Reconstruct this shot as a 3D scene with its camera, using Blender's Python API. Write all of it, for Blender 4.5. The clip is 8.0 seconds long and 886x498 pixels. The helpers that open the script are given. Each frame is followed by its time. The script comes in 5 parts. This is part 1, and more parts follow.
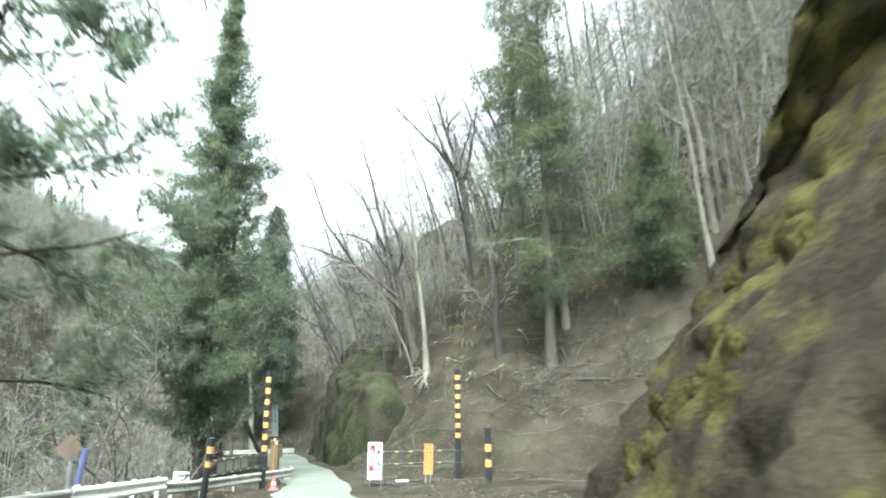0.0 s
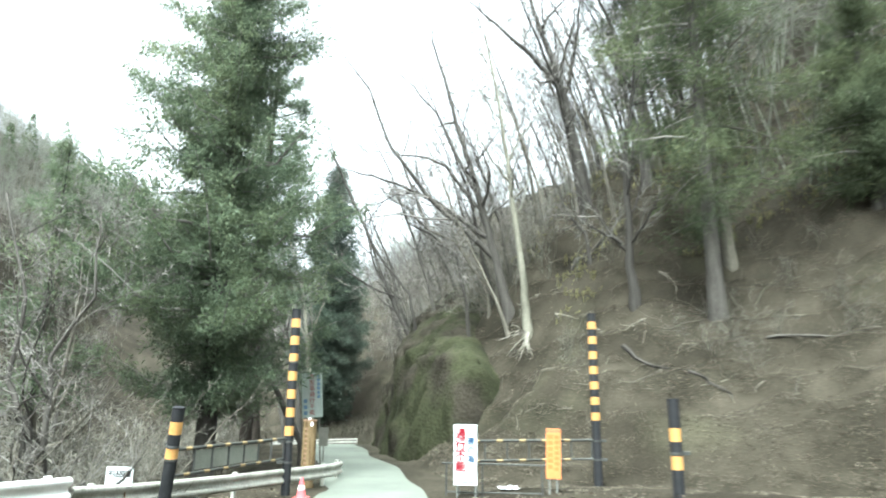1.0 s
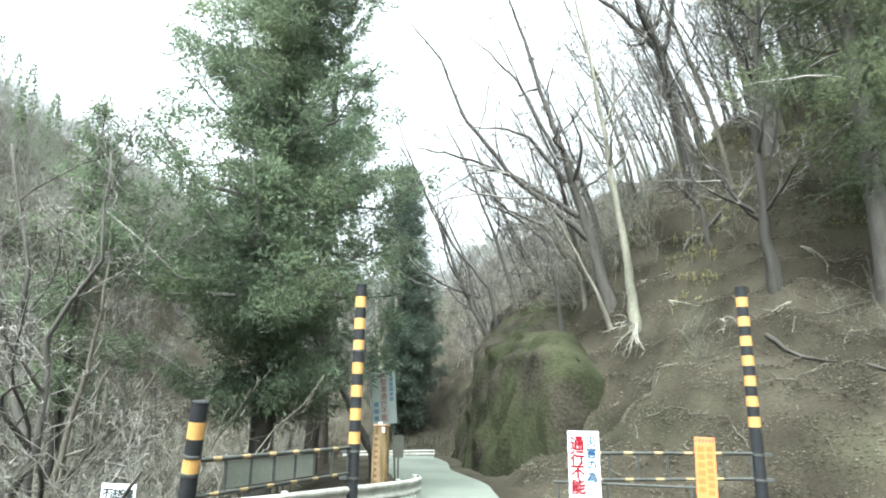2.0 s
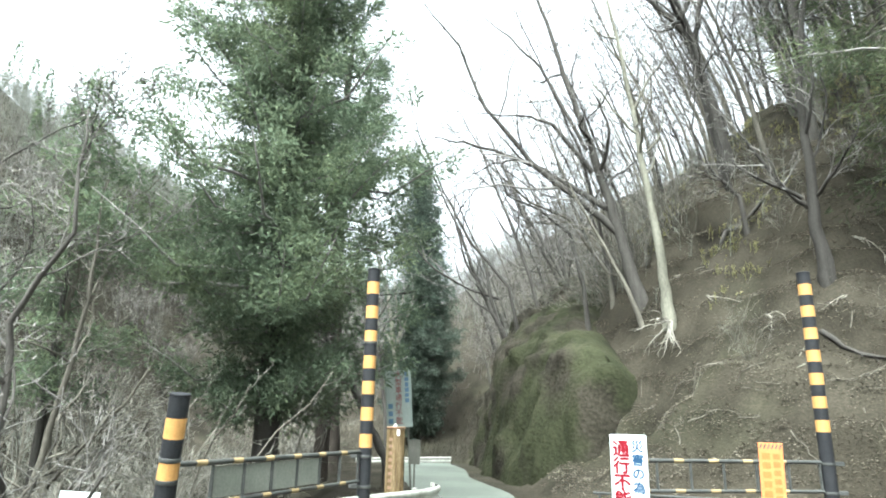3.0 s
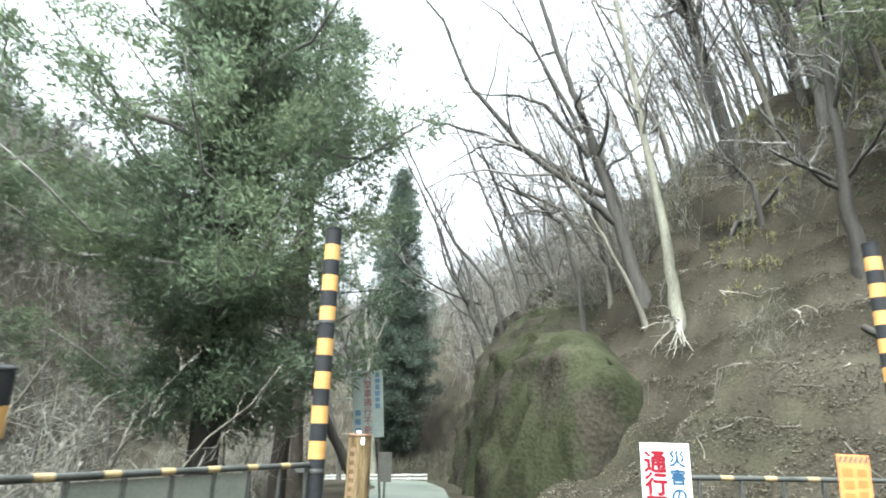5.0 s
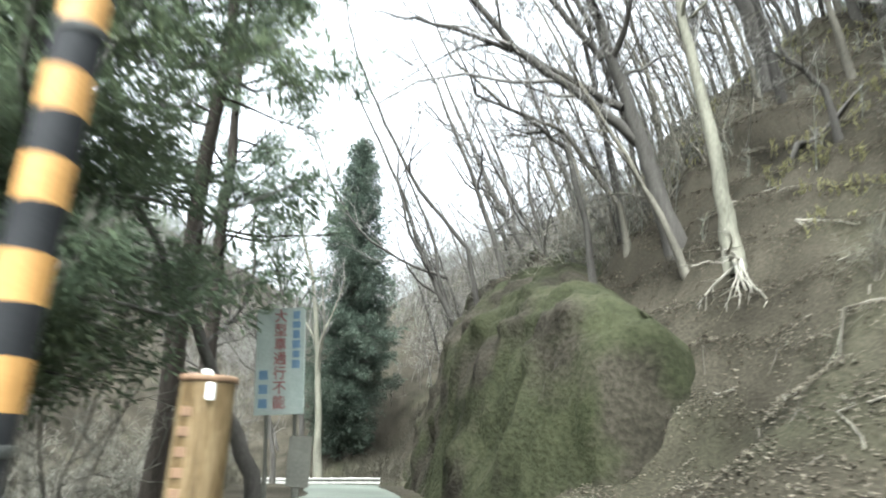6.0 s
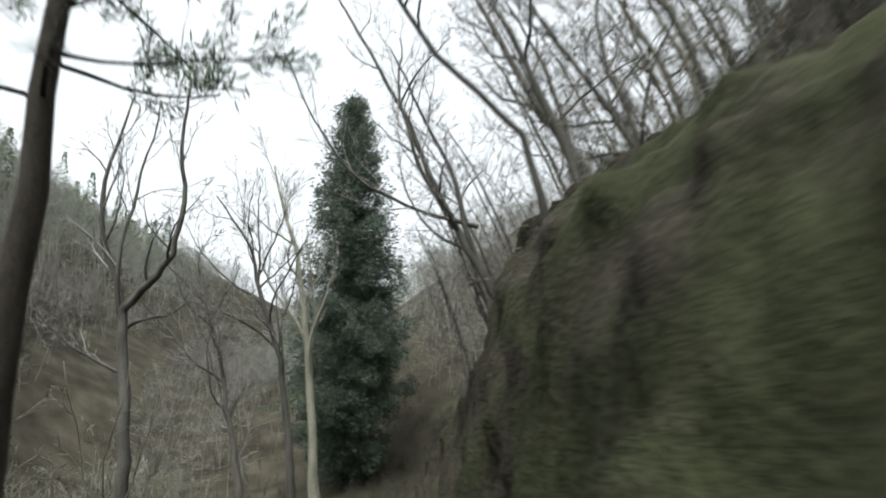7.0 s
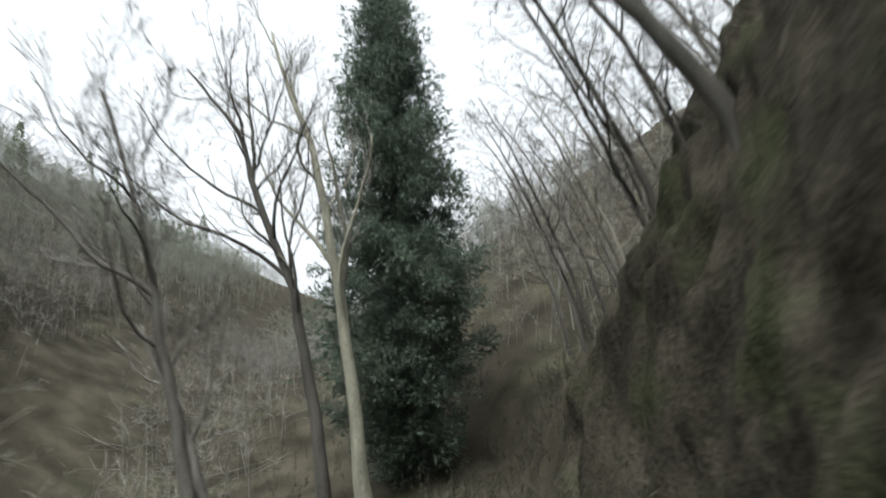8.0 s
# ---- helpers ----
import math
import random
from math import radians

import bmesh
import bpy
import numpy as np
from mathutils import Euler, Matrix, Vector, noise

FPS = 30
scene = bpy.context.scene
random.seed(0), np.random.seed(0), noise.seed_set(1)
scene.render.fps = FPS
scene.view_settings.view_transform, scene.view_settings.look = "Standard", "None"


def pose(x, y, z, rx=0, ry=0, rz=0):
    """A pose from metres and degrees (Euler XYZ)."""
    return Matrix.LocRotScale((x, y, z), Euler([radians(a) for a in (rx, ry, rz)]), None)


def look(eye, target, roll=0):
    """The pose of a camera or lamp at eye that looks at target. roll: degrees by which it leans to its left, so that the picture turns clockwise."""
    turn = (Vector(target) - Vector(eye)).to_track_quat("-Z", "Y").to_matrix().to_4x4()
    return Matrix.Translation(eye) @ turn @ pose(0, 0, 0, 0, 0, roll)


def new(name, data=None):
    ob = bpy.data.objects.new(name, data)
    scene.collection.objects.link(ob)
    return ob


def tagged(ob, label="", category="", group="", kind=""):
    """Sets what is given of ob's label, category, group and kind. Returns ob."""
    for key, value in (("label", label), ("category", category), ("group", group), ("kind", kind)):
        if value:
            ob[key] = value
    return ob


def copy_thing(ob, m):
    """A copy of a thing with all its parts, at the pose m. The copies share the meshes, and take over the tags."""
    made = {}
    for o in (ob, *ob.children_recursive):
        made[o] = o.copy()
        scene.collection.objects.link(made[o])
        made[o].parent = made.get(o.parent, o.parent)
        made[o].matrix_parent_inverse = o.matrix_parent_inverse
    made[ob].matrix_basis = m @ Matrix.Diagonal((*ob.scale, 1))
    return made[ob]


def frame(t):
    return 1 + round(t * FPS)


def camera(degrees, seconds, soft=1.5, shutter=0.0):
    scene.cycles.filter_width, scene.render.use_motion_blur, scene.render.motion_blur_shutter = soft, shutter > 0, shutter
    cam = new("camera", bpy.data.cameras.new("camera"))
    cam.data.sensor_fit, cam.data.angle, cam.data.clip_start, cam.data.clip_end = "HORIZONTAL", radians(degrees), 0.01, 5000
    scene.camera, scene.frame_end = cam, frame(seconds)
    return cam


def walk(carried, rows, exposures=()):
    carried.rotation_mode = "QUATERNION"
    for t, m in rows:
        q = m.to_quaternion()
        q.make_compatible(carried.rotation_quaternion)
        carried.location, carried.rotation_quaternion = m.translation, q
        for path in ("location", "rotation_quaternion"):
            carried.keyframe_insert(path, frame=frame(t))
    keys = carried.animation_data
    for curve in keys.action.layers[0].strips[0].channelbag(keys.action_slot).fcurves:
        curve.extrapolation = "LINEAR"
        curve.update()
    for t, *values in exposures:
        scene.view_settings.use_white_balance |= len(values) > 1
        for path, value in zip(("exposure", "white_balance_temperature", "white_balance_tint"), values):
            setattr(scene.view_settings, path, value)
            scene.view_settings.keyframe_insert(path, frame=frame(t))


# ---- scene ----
cam = camera(69.8, 8.0, 1.9, 0.4)
PATH = [
    (0, (1.115, -1.225, 2.844), (1.079, 0.716, 3.326), -0.1),
    (0.5, (0.408, 4.946, 2.344), (0.272, 6.884, 2.815), 0.4),
    (1, (-0.566, 9.08, 1.996), (-0.82, 11.008, 2.465), 0.6),
    (1.5, (-1.14, 11.238, 1.881), (-1.528, 13.14, 2.362), 0.7),
    (2, (-1.673, 12.645, 1.755), (-2.142, 14.524, 2.256), 0.8),
    (3.5, (-2.271, 14.406, 1.627), (-2.784, 16.266, 2.151), 1.2),
    (4, (-2.394, 14.752, 1.614), (-2.895, 16.615, 2.143), 1.4),
    (5.5, (-3.393, 18.889, 1.313), (-3.789, 20.76, 1.897), 1.7),
    (6, (-4.145, 22.288, 1.11), (-4.474, 24.171, 1.698), 2.0),
    (6.5, (-4.912, 26.347, 0.94), (-5.194, 28.225, 1.565), 1.5),
    (7, (-6.62, 31.553, 1.236), (-6.956, 33.422, 1.865), -1.2),
    (7.5, (-8.912, 36.984, 1.448), (-9.356, 38.832, 2.071), -4.2),
    (8, (-10.622, 42.725, 0.996), (-11.085, 44.573, 1.606), -4.7),
]
EXPOSURES = [(0.0, 3.0, 5950, 0), (1.0, 2.95, 5950, 0), (3.5, 2.97, 5980, 3), (5.5, 2.95, 5980, 4), (6.0, 2.95, 6020, 5), (6.5, 2.36, 6110, 5), (7.0, 1.74, 6260, 5), (7.5, 1.62, 6260, 6), (8.0, 1.7, 6260, 6)]
walk(cam, [(t, look(eye, target, roll)) for t, eye, target, roll in PATH], EXPOSURES)

# ---------------------------------------------------------------- light
SUN_ELEV, SUN_ROT = 64.0, 192.0
world = bpy.data.worlds.new("world")
scene.world = world
world.use_nodes = True
wt = world.node_tree
sky = wt.nodes.new("ShaderNodeTexSky")
sky.sky_type = "NISHITA"
sky.sun_disc = False
sky.sun_elevation, sky.sun_rotation = radians(SUN_ELEV), radians(SUN_ROT)
sky.air_density, sky.dust_density, sky.ozone_density = 1.0, 10.0, 0.3
wt.nodes["Background"].inputs["Strength"].default_value = 0.15
cloud = wt.nodes.new("ShaderNodeHueSaturation")
cloud.inputs["Saturation"].default_value = 0.12
wt.links.new(sky.outputs[0], cloud.inputs["Color"])
wt.links.new(cloud.outputs[0], wt.nodes["Background"].inputs["Color"])
sun = new("sun", bpy.data.lights.new("sun", "SUN"))
sun.data.energy, sun.data.angle, sun.data.color = 0.12, radians(60), (1.0, 0.98, 0.94)
sun.matrix_world = pose(0, 0, 60, 90 - SUN_ELEV, 0, 180 - SUN_ROT)


# ---------------------------------------------------------------- materials
def material(name, ramp, scale=3.0, fine=40.0, rough=0.9, bump=0.3, metal=0.0, tint=0.0, island=False, mossy=None, streak=None, depth=0.02, moss_shade_run=None, spec=0.3, leafy=0.0):
    """Colour ramp over two scales of noise, fine relief, and a tint that differs from piece to piece."""
    m = bpy.data.materials.new(name)
    m.use_nodes = True
    nt = m.node_tree
    n, link = nt.nodes, nt.links.new
    bsdf = n["Principled BSDF"]
    bsdf.inputs["Roughness"].default_value = rough
    bsdf.inputs["Metallic"].default_value = metal
    bsdf.inputs["Specular IOR Level"].default_value = spec
    co = n.new("ShaderNodeTexCoord").outputs["Object"]
    if streak:
        mp = n.new("ShaderNodeMapping")
        mp.inputs["Scale"].default_value = streak
        link(co, mp.inputs["Vector"])
        co = mp.outputs[0]
    big = n.new("ShaderNodeTexNoise")
    big.inputs["Scale"].default_value, big.inputs["Detail"].default_value = scale, 5
    small = n.new("ShaderNodeTexNoise")
    small.inputs["Scale"].default_value, small.inputs["Detail"].default_value = fine, 6
    for tex in (big, small):
        link(co, tex.inputs["Vector"])
    mix = n.new("ShaderNodeMath")
    mix.operation = "MULTIPLY_ADD"
    mix.inputs[1].default_value = 0.45
    link(small.outputs[0], mix.inputs[0])
    half = n.new("ShaderNodeMath")
    half.operation = "MULTIPLY"
    half.inputs[1].default_value = 0.55
    link(big.outputs[0], half.inputs[0])
    link(half.outputs[0], mix.inputs[2])
    cr = n.new("ShaderNodeValToRGB")
    cr.color_ramp.elements[0].position, cr.color_ramp.elements[1].position = 0.36, 0.64
    cr.color_ramp.elements[0].color, cr.color_ramp.elements[1].color = (*ramp[0], 1), (*ramp[-1], 1)
    for i, c in enumerate(ramp[1:-1]):
        e = cr.color_ramp.elements.new(0.36 + 0.28 * (i + 1) / (len(ramp) - 1))
        e.color = (*c, 1)
    link(mix.outputs[0], cr.inputs[0])
    colour = cr.outputs[0]
    if mossy:
        patch = n.new("ShaderNodeTexNoise")
        patch.inputs["Scale"].default_value, patch.inputs["Detail"].default_value = mossy[2], 7
        link(co, patch.inputs["Vector"])
        sel = n.new("ShaderNodeMapRange")
        sel.inputs["From Min"].default_value, sel.inputs["From Max"].default_value = mossy[1], mossy[1] + 0.13
        amount = patch.outputs[0]
        if moss_shade_run:
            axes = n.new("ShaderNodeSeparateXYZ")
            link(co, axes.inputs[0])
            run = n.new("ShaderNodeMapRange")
            run.inputs["From Min"].default_value, run.inputs["From Max"].default_value = moss_shade_run[0], moss_shade_run[1]
            run.inputs["To Min"].default_value, run.inputs["To Max"].default_value = moss_shade_run[2], moss_shade_run[3]
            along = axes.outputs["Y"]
            if len(moss_shade_run) > 4:
                for operation, value in (("SUBTRACT", moss_shade_run[4]), ("ABSOLUTE", 0.0)):
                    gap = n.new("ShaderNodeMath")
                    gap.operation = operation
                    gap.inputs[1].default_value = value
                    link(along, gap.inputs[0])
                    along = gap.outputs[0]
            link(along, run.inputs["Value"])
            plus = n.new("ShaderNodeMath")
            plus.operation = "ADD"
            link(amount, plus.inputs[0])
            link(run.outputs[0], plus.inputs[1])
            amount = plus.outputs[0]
        link(amount, sel.inputs["Value"])
        mc = n.new("ShaderNodeValToRGB")
        mc.color_ramp.elements[0].position, mc.color_ramp.elements[1].position = 0.35, 0.65
        mc.color_ramp.elements[0].color, mc.color_ramp.elements[1].color = (*mossy[0], 1), (*mossy[3], 1)
        link(mix.outputs[0], mc.inputs[0])
        mm = n.new("ShaderNodeMix")
        mm.data_type = "RGBA"
        link(sel.outputs[0], mm.inputs["Factor"])
        link(colour, mm.inputs["A"])
        link(mc.outputs[0], mm.inputs["B"])
        colour = mm.outputs["Result"]
    if tint:
        rnd = n.new("ShaderNodeNewGeometry").outputs["Random Per Island"] if island else n.new("ShaderNodeObjectInfo").outputs["Random"]
        val = n.new("ShaderNodeMapRange")
        val.inputs["To Min"].default_value, val.inputs["To Max"].default_value = 1 - tint, 1 + tint
        link(rnd, val.inputs["Value"])
        hs = n.new("ShaderNodeHueSaturation")
        link(val.outputs[0], hs.inputs["Value"])
        link(colour, hs.inputs["Color"])
        colour = hs.outputs[0]
    link(colour, bsdf.inputs["Base Color"])
    if bump:
        bp = n.new("ShaderNodeBump")
        bp.inputs["Strength"].default_value, bp.inputs["Distance"].default_value = bump, depth
        link(mix.outputs[0], bp.inputs["Height"])
        link(bp.outputs[0], bsdf.inputs["Normal"])
    if leafy:
        thin = n.new("ShaderNodeBsdfTranslucent")
        link(colour, thin.inputs["Color"])
        both = n.new("ShaderNodeMixShader")
        both.inputs[0].default_value = leafy
        link(bsdf.outputs[0], both.inputs[1])
        link(thin.outputs[0], both.inputs[2])
        link(both.outputs[0], n["Material Output"].inputs["Surface"])
    return m


LITTER = material("leaf_litter", [(0.0105, 0.00924, 0.00649), (0.0236, 0.0211, 0.015), (0.0435, 0.039, 0.0286)], 0.45, 18.0, 0.95, 1.0,
                  mossy=((0.016, 0.0162, 0.01), 0.56, 0.2, (0.05, 0.0476, 0.0311)), depth=0.05, spec=0.05)
LEAF = material("dead_leaf", [(0.0446, 0.0396, 0.0294), (0.0759, 0.0681, 0.0515), (0.152, 0.14, 0.11)], 2.0, 20, 0.9, 0, tint=0.45, island=True, spec=0.04, leafy=0.3)
ASPHALT = material("pale_asphalt", [(0.0639, 0.0748, 0.0612), (0.0911, 0.102, 0.0857), (0.114, 0.125, 0.105)], 0.4, 60, 0.9, 0.4, depth=0.01, spec=0.12)
BARK_DARK = material("bark_dark", [(0.033, 0.0306, 0.0267), (0.072, 0.0685, 0.0599)], 1.2, 14, 0.95, 0.8, tint=0.3, streak=(4, 4, 0.7), depth=0.03, spec=0.1)
BARK_PINE = material("bark_pine", [(0.0231, 0.0197, 0.0163), (0.0517, 0.0449, 0.0367)], 1.5, 12, 0.95, 1.0, tint=0.2, streak=(5, 5, 1.2), depth=0.04, spec=0.08)
GRASS = material("dry_hill_grass", [(0.119, 0.119, 0.0572), (0.251, 0.239, 0.124)], 0.5, 6, 0.95, 0, tint=0.3, island=True, spec=0.05, leafy=0.3)
BARK_GREY = material("bark_grey", [(0.0538, 0.0515, 0.041), (0.0936, 0.0874, 0.0702), (0.131, 0.124, 0.0998)], 1.0, 12, 0.9, 0.6, tint=0.25, streak=(3, 3, 0.8), depth=0.02, spec=0.1)
BARK_PALE = material("bark_pale", [(0.0843, 0.083, 0.0639), (0.143, 0.14, 0.109), (0.193, 0.188, 0.147)], 0.9, 10, 0.85, 0.5, tint=0.15, streak=(3, 3, 0.8), depth=0.02, spec=0.1)
ROOT = material("weathered_root", [(0.136, 0.131, 0.109), (0.231, 0.22, 0.184), (0.299, 0.286, 0.238)], 2, 20, 0.85, 0.4, tint=0.2, streak=(3, 3, 0.8), depth=0.01, spec=0.1)
TWIG = material("twig", [(0.0906, 0.0873, 0.0772), (0.185, 0.178, 0.162)], 2, 20, 0.9, 0, tint=0.3, island=True, spec=0.1)
# far twigs: distance haze is put into this paler colour
TWIG_HAZED = material("hazed_far_twig", [(0.121, 0.126, 0.104), (0.199, 0.202, 0.173)], 0.12, 3, 0.95, 0, tint=0.2, island=True, spec=0.05, leafy=0.3)
TWIG_PALE = material("pale_twig", [(0.0818, 0.08, 0.0651), (0.162, 0.158, 0.132)], 2, 20, 0.9, 0, tint=0.3, island=True, spec=0.1)
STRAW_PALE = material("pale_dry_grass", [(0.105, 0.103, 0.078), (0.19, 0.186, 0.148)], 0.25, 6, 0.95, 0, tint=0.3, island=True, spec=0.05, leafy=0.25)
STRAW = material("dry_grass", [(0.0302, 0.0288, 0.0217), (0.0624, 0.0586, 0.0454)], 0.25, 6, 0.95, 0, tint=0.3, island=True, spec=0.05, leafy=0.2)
CEDAR = material("cedar_foliage", [(0.0714, 0.0972, 0.0642), (0.107, 0.137, 0.0877), (0.152, 0.182, 0.101)], 0.4, 5, 0.95, 0, tint=0.25, island=True, spec=0.02, leafy=0.55)
CEDAR_DARK = material("dark_cedar_foliage", [(0.045, 0.062, 0.0481), (0.072, 0.0932, 0.072), (0.1, 0.122, 0.0919)], 0.4, 5, 0.95, 0, tint=0.12, island=True, spec=0.03, leafy=0.4)
CEDAR_OLIVE = material("olive_cedar_foliage", [(0.0529, 0.0677, 0.0423), (0.0868, 0.106, 0.0614), (0.121, 0.14, 0.0741)], 0.4, 5, 0.95, 0, tint=0.15, island=True, spec=0.02, leafy=0.45)
PINE = material("pine_needles", [(0.0866, 0.115, 0.0846), (0.149, 0.18, 0.12)], 0.6, 8, 0.95, 0, tint=0.15, island=True, spec=0.03, leafy=0.5)
# real moss, thinned from y 38 to 46 to colour in the road face's shade
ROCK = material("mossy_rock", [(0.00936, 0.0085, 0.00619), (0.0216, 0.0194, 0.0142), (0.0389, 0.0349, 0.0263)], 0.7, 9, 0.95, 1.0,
                mossy=((0.0126, 0.0139, 0.00749), 0.41, 0.5, (0.0338, 0.0367, 0.0198)), depth=0.1, moss_shade_run=(38.0, 46.0, 0.02, -0.09), spec=0.05)
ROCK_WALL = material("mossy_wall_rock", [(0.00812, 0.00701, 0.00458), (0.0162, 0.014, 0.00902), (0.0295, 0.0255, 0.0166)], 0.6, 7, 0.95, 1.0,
                     mossy=((0.0155, 0.0146, 0.00508), 0.5, 0.7, (0.0508, 0.0484, 0.0152)), depth=0.12, moss_shade_run=(0.4, 3.4, 0.12, -0.1, 11.8), spec=0.06)
MOSS = material("yellow_green_moss", [(0.012, 0.0115, 0.0042), (0.026, 0.0245, 0.0085), (0.046, 0.044, 0.0145)], 1.6, 26, 0.95, 1.0, tint=0.2, depth=0.03, spec=0.04)
BLACK = material("black_paint", [(0.012, 0.013, 0.0142), (0.0229, 0.0239, 0.025)], 6, 60, 0.7, 0.15, depth=0.004, spec=0.15)
YELLOW = material("yellow_paint", [(0.34, 0.184, 0.0571), (0.462, 0.258, 0.0843)], 5, 50, 0.6, 0.15, depth=0.004)
RAIL_YELLOW = material("faded_yellow_paint", [(0.163, 0.122, 0.0571), (0.286, 0.218, 0.109)], 7, 50, 0.65, 0.15, depth=0.004)
WHITE = material("white_paint", [(0.449, 0.502, 0.479), (0.555, 0.581, 0.581)], 4, 40, 0.5, 0.1, depth=0.004)
RAILWHITE = material("white_rail_paint", [(0.62, 0.64, 0.6), (0.84, 0.85, 0.82)], 3, 40, 0.45, 0.1, depth=0.004)
RAILGREY = material("weathered_rail", [(0.186, 0.191, 0.161), (0.294, 0.299, 0.259), (0.392, 0.392, 0.353)], 2.5, 25, 0.55, 0.2, metal=0.1, depth=0.005)
STEEL = material("grey_steel", [(0.163, 0.184, 0.17), (0.258, 0.272, 0.265)], 4, 40, 0.5, 0.15, metal=0.3, depth=0.004)
DARKSTEEL = material("dark_steel", [(0.0299, 0.0326, 0.0299), (0.0653, 0.068, 0.0626)], 4, 40, 0.65, 0.15, metal=0.1, depth=0.004, spec=0.2)
PLATE = material("panel_plate", [(0.109, 0.12, 0.0979), (0.17, 0.18, 0.15)], 2, 30, 0.7, 0.2, depth=0.004)
SIGN_BACK = material("weathered_sign_back", [(0.05, 0.05, 0.041), (0.085, 0.086, 0.07)], 3, 30, 0.7, 0.15, depth=0.004)
BOARD = material("faded_board", [(0.208, 0.245, 0.221), (0.282, 0.319, 0.288)], 2, 30, 0.6, 0.1, depth=0.004)
RAILDARK = material("dull_grey_rail", [(0.146, 0.15, 0.131), (0.277, 0.277, 0.245)], 2.5, 25, 0.6, 0.2, depth=0.005)
ORANGE = material("orange_sheet", [(0.462, 0.15, 0.0476), (0.558, 0.204, 0.068)], 3, 30, 0.6, 0.1, depth=0.004)
ORANGE_INK = material("orange_ink", [(0.34, 0.102, 0.0272), (0.408, 0.136, 0.034)], 5, 40, 0.6, 0)
RED_INK = material("red_ink", [(0.136, 0.0068, 0.0136), (0.177, 0.0122, 0.019)], 6, 40, 0.7, 0, spec=0.1)
RED_FADED = material("faded_red_ink", [(0.136, 0.0544, 0.0544), (0.204, 0.0884, 0.0816)], 6, 40, 0.6, 0)
BLUE_INK = material("blue_ink", [(0.019, 0.049, 0.0952), (0.0272, 0.068, 0.122)], 6, 40, 0.7, 0, spec=0.1)
BLUE_FADED = material("faded_blue_ink", [(0.0612, 0.116, 0.177), (0.102, 0.163, 0.231)], 6, 40, 0.6, 0)
WOOD = material("varnished_wood", [(0.0544, 0.0367, 0.0177), (0.116, 0.0816, 0.0408), (0.204, 0.156, 0.0884)], 2.5, 18, 0.2, 0.3, streak=(5, 5, 0.5), depth=0.01, spec=0.7)
WOOD_DARK = material("dark_wood", [(0.109, 0.068, 0.0408), (0.218, 0.136, 0.0816)], 3, 20, 0.6, 0.4, streak=(5, 5, 0.5), depth=0.01)
BROWN = material("brown_plate", [(0.0816, 0.0639, 0.0462), (0.129, 0.0993, 0.0707)], 3, 30, 0.7, 0.1, depth=0.004)
BLUE = material("blue_post_paint", [(0.0408, 0.0544, 0.116), (0.068, 0.0816, 0.163)], 4, 40, 0.6, 0.1, depth=0.004)
RED = material("red_plastic", [(0.585, 0.068, 0.0816), (0.585, 0.122, 0.122)], 5, 40, 0.5, 0.05, depth=0.004)


# ---------------------------------------------------------------- mesh helpers
def raw_mesh(name, verts, faces, mat, smooth=False):
    me = bpy.data.meshes.new(name)
    me.from_pydata(verts, [], faces)
    me.materials.append(mat)
    if smooth:
        me.polygons.foreach_set("use_smooth", [True] * len(me.polygons))
    me.update()
    return me


def thing(name, x, y, z, label, category, group="", rz=0.0):
    ob = new(name)
    ob.empty_display_size = 0.2
    ob.matrix_basis = pose(x, y, z, 0, 0, rz)
    return tagged(ob, label, category, group)


def part(name, shape, mat, parent, label="", at=None):
    """Links a bmesh or a mesh as one part under its thing."""
    if isinstance(shape, bmesh.types.BMesh):
        me = bpy.data.meshes.new(name)
        shape.to_mesh(me)
        shape.free()
        me.materials.append(mat)
    else:
        me = shape
    ob = new(name, me)
    ob.parent = parent
    if at is not None:
        ob.matrix_basis = at
    return tagged(ob, label)


def box(sx, sy, sz, m=None, bevel=0.006):
    bm = bmesh.new()
    bmesh.ops.create_cube(bm, size=1, matrix=Matrix.Diagonal((sx, sy, sz, 1)))
    if bevel:
        bmesh.ops.bevel(bm, geom=bm.edges[:], offset=min(bevel, sx / 3, sy / 3, sz / 3), segments=2, affect="EDGES", profile=0.5)
    if m is not None:
        bmesh.ops.transform(bm, matrix=m, verts=bm.verts)
    return bm


def rod(r, length, m=None, n=16, top=None, bevel=0.0):
    """An upright cylinder or cone from z = 0 to its length."""
    bm = bmesh.new()
    bmesh.ops.create_cone(bm, cap_ends=True, segments=n, radius1=r, radius2=r if top is None else top, depth=length, matrix=Matrix.Translation((0, 0, length / 2)))
    if bevel:
        rim = [e for e in bm.edges if abs(e.verts[0].co.z - e.verts[1].co.z) < 1e-6]
        bmesh.ops.bevel(bm, geom=rim, offset=bevel, segments=2, affect="EDGES", profile=0.5)
    for f in bm.faces:
        f.smooth = len(f.verts) == 4
    for e in bm.edges:
        e.smooth = len(e.link_faces) == 2 and all(f.smooth for f in e.link_faces)
    if m is not None:
        bmesh.ops.transform(bm, matrix=m, verts=bm.verts)
    return bm


def between(a, b):
    """The pose that lays the z axis of a rod from a to b."""
    a, b = Vector(a), Vector(b)
    return Matrix.Translation(a) @ (b - a).to_track_quat("Z", "Y").to_matrix().to_4x4()


def joined(*bms):
    out = bmesh.new()
    for bm in bms:
        me = bpy.data.meshes.new("joined")
        bm.to_mesh(me)
        bm.free()
        out.from_mesh(me)
        bpy.data.meshes.remove(me)
    return out


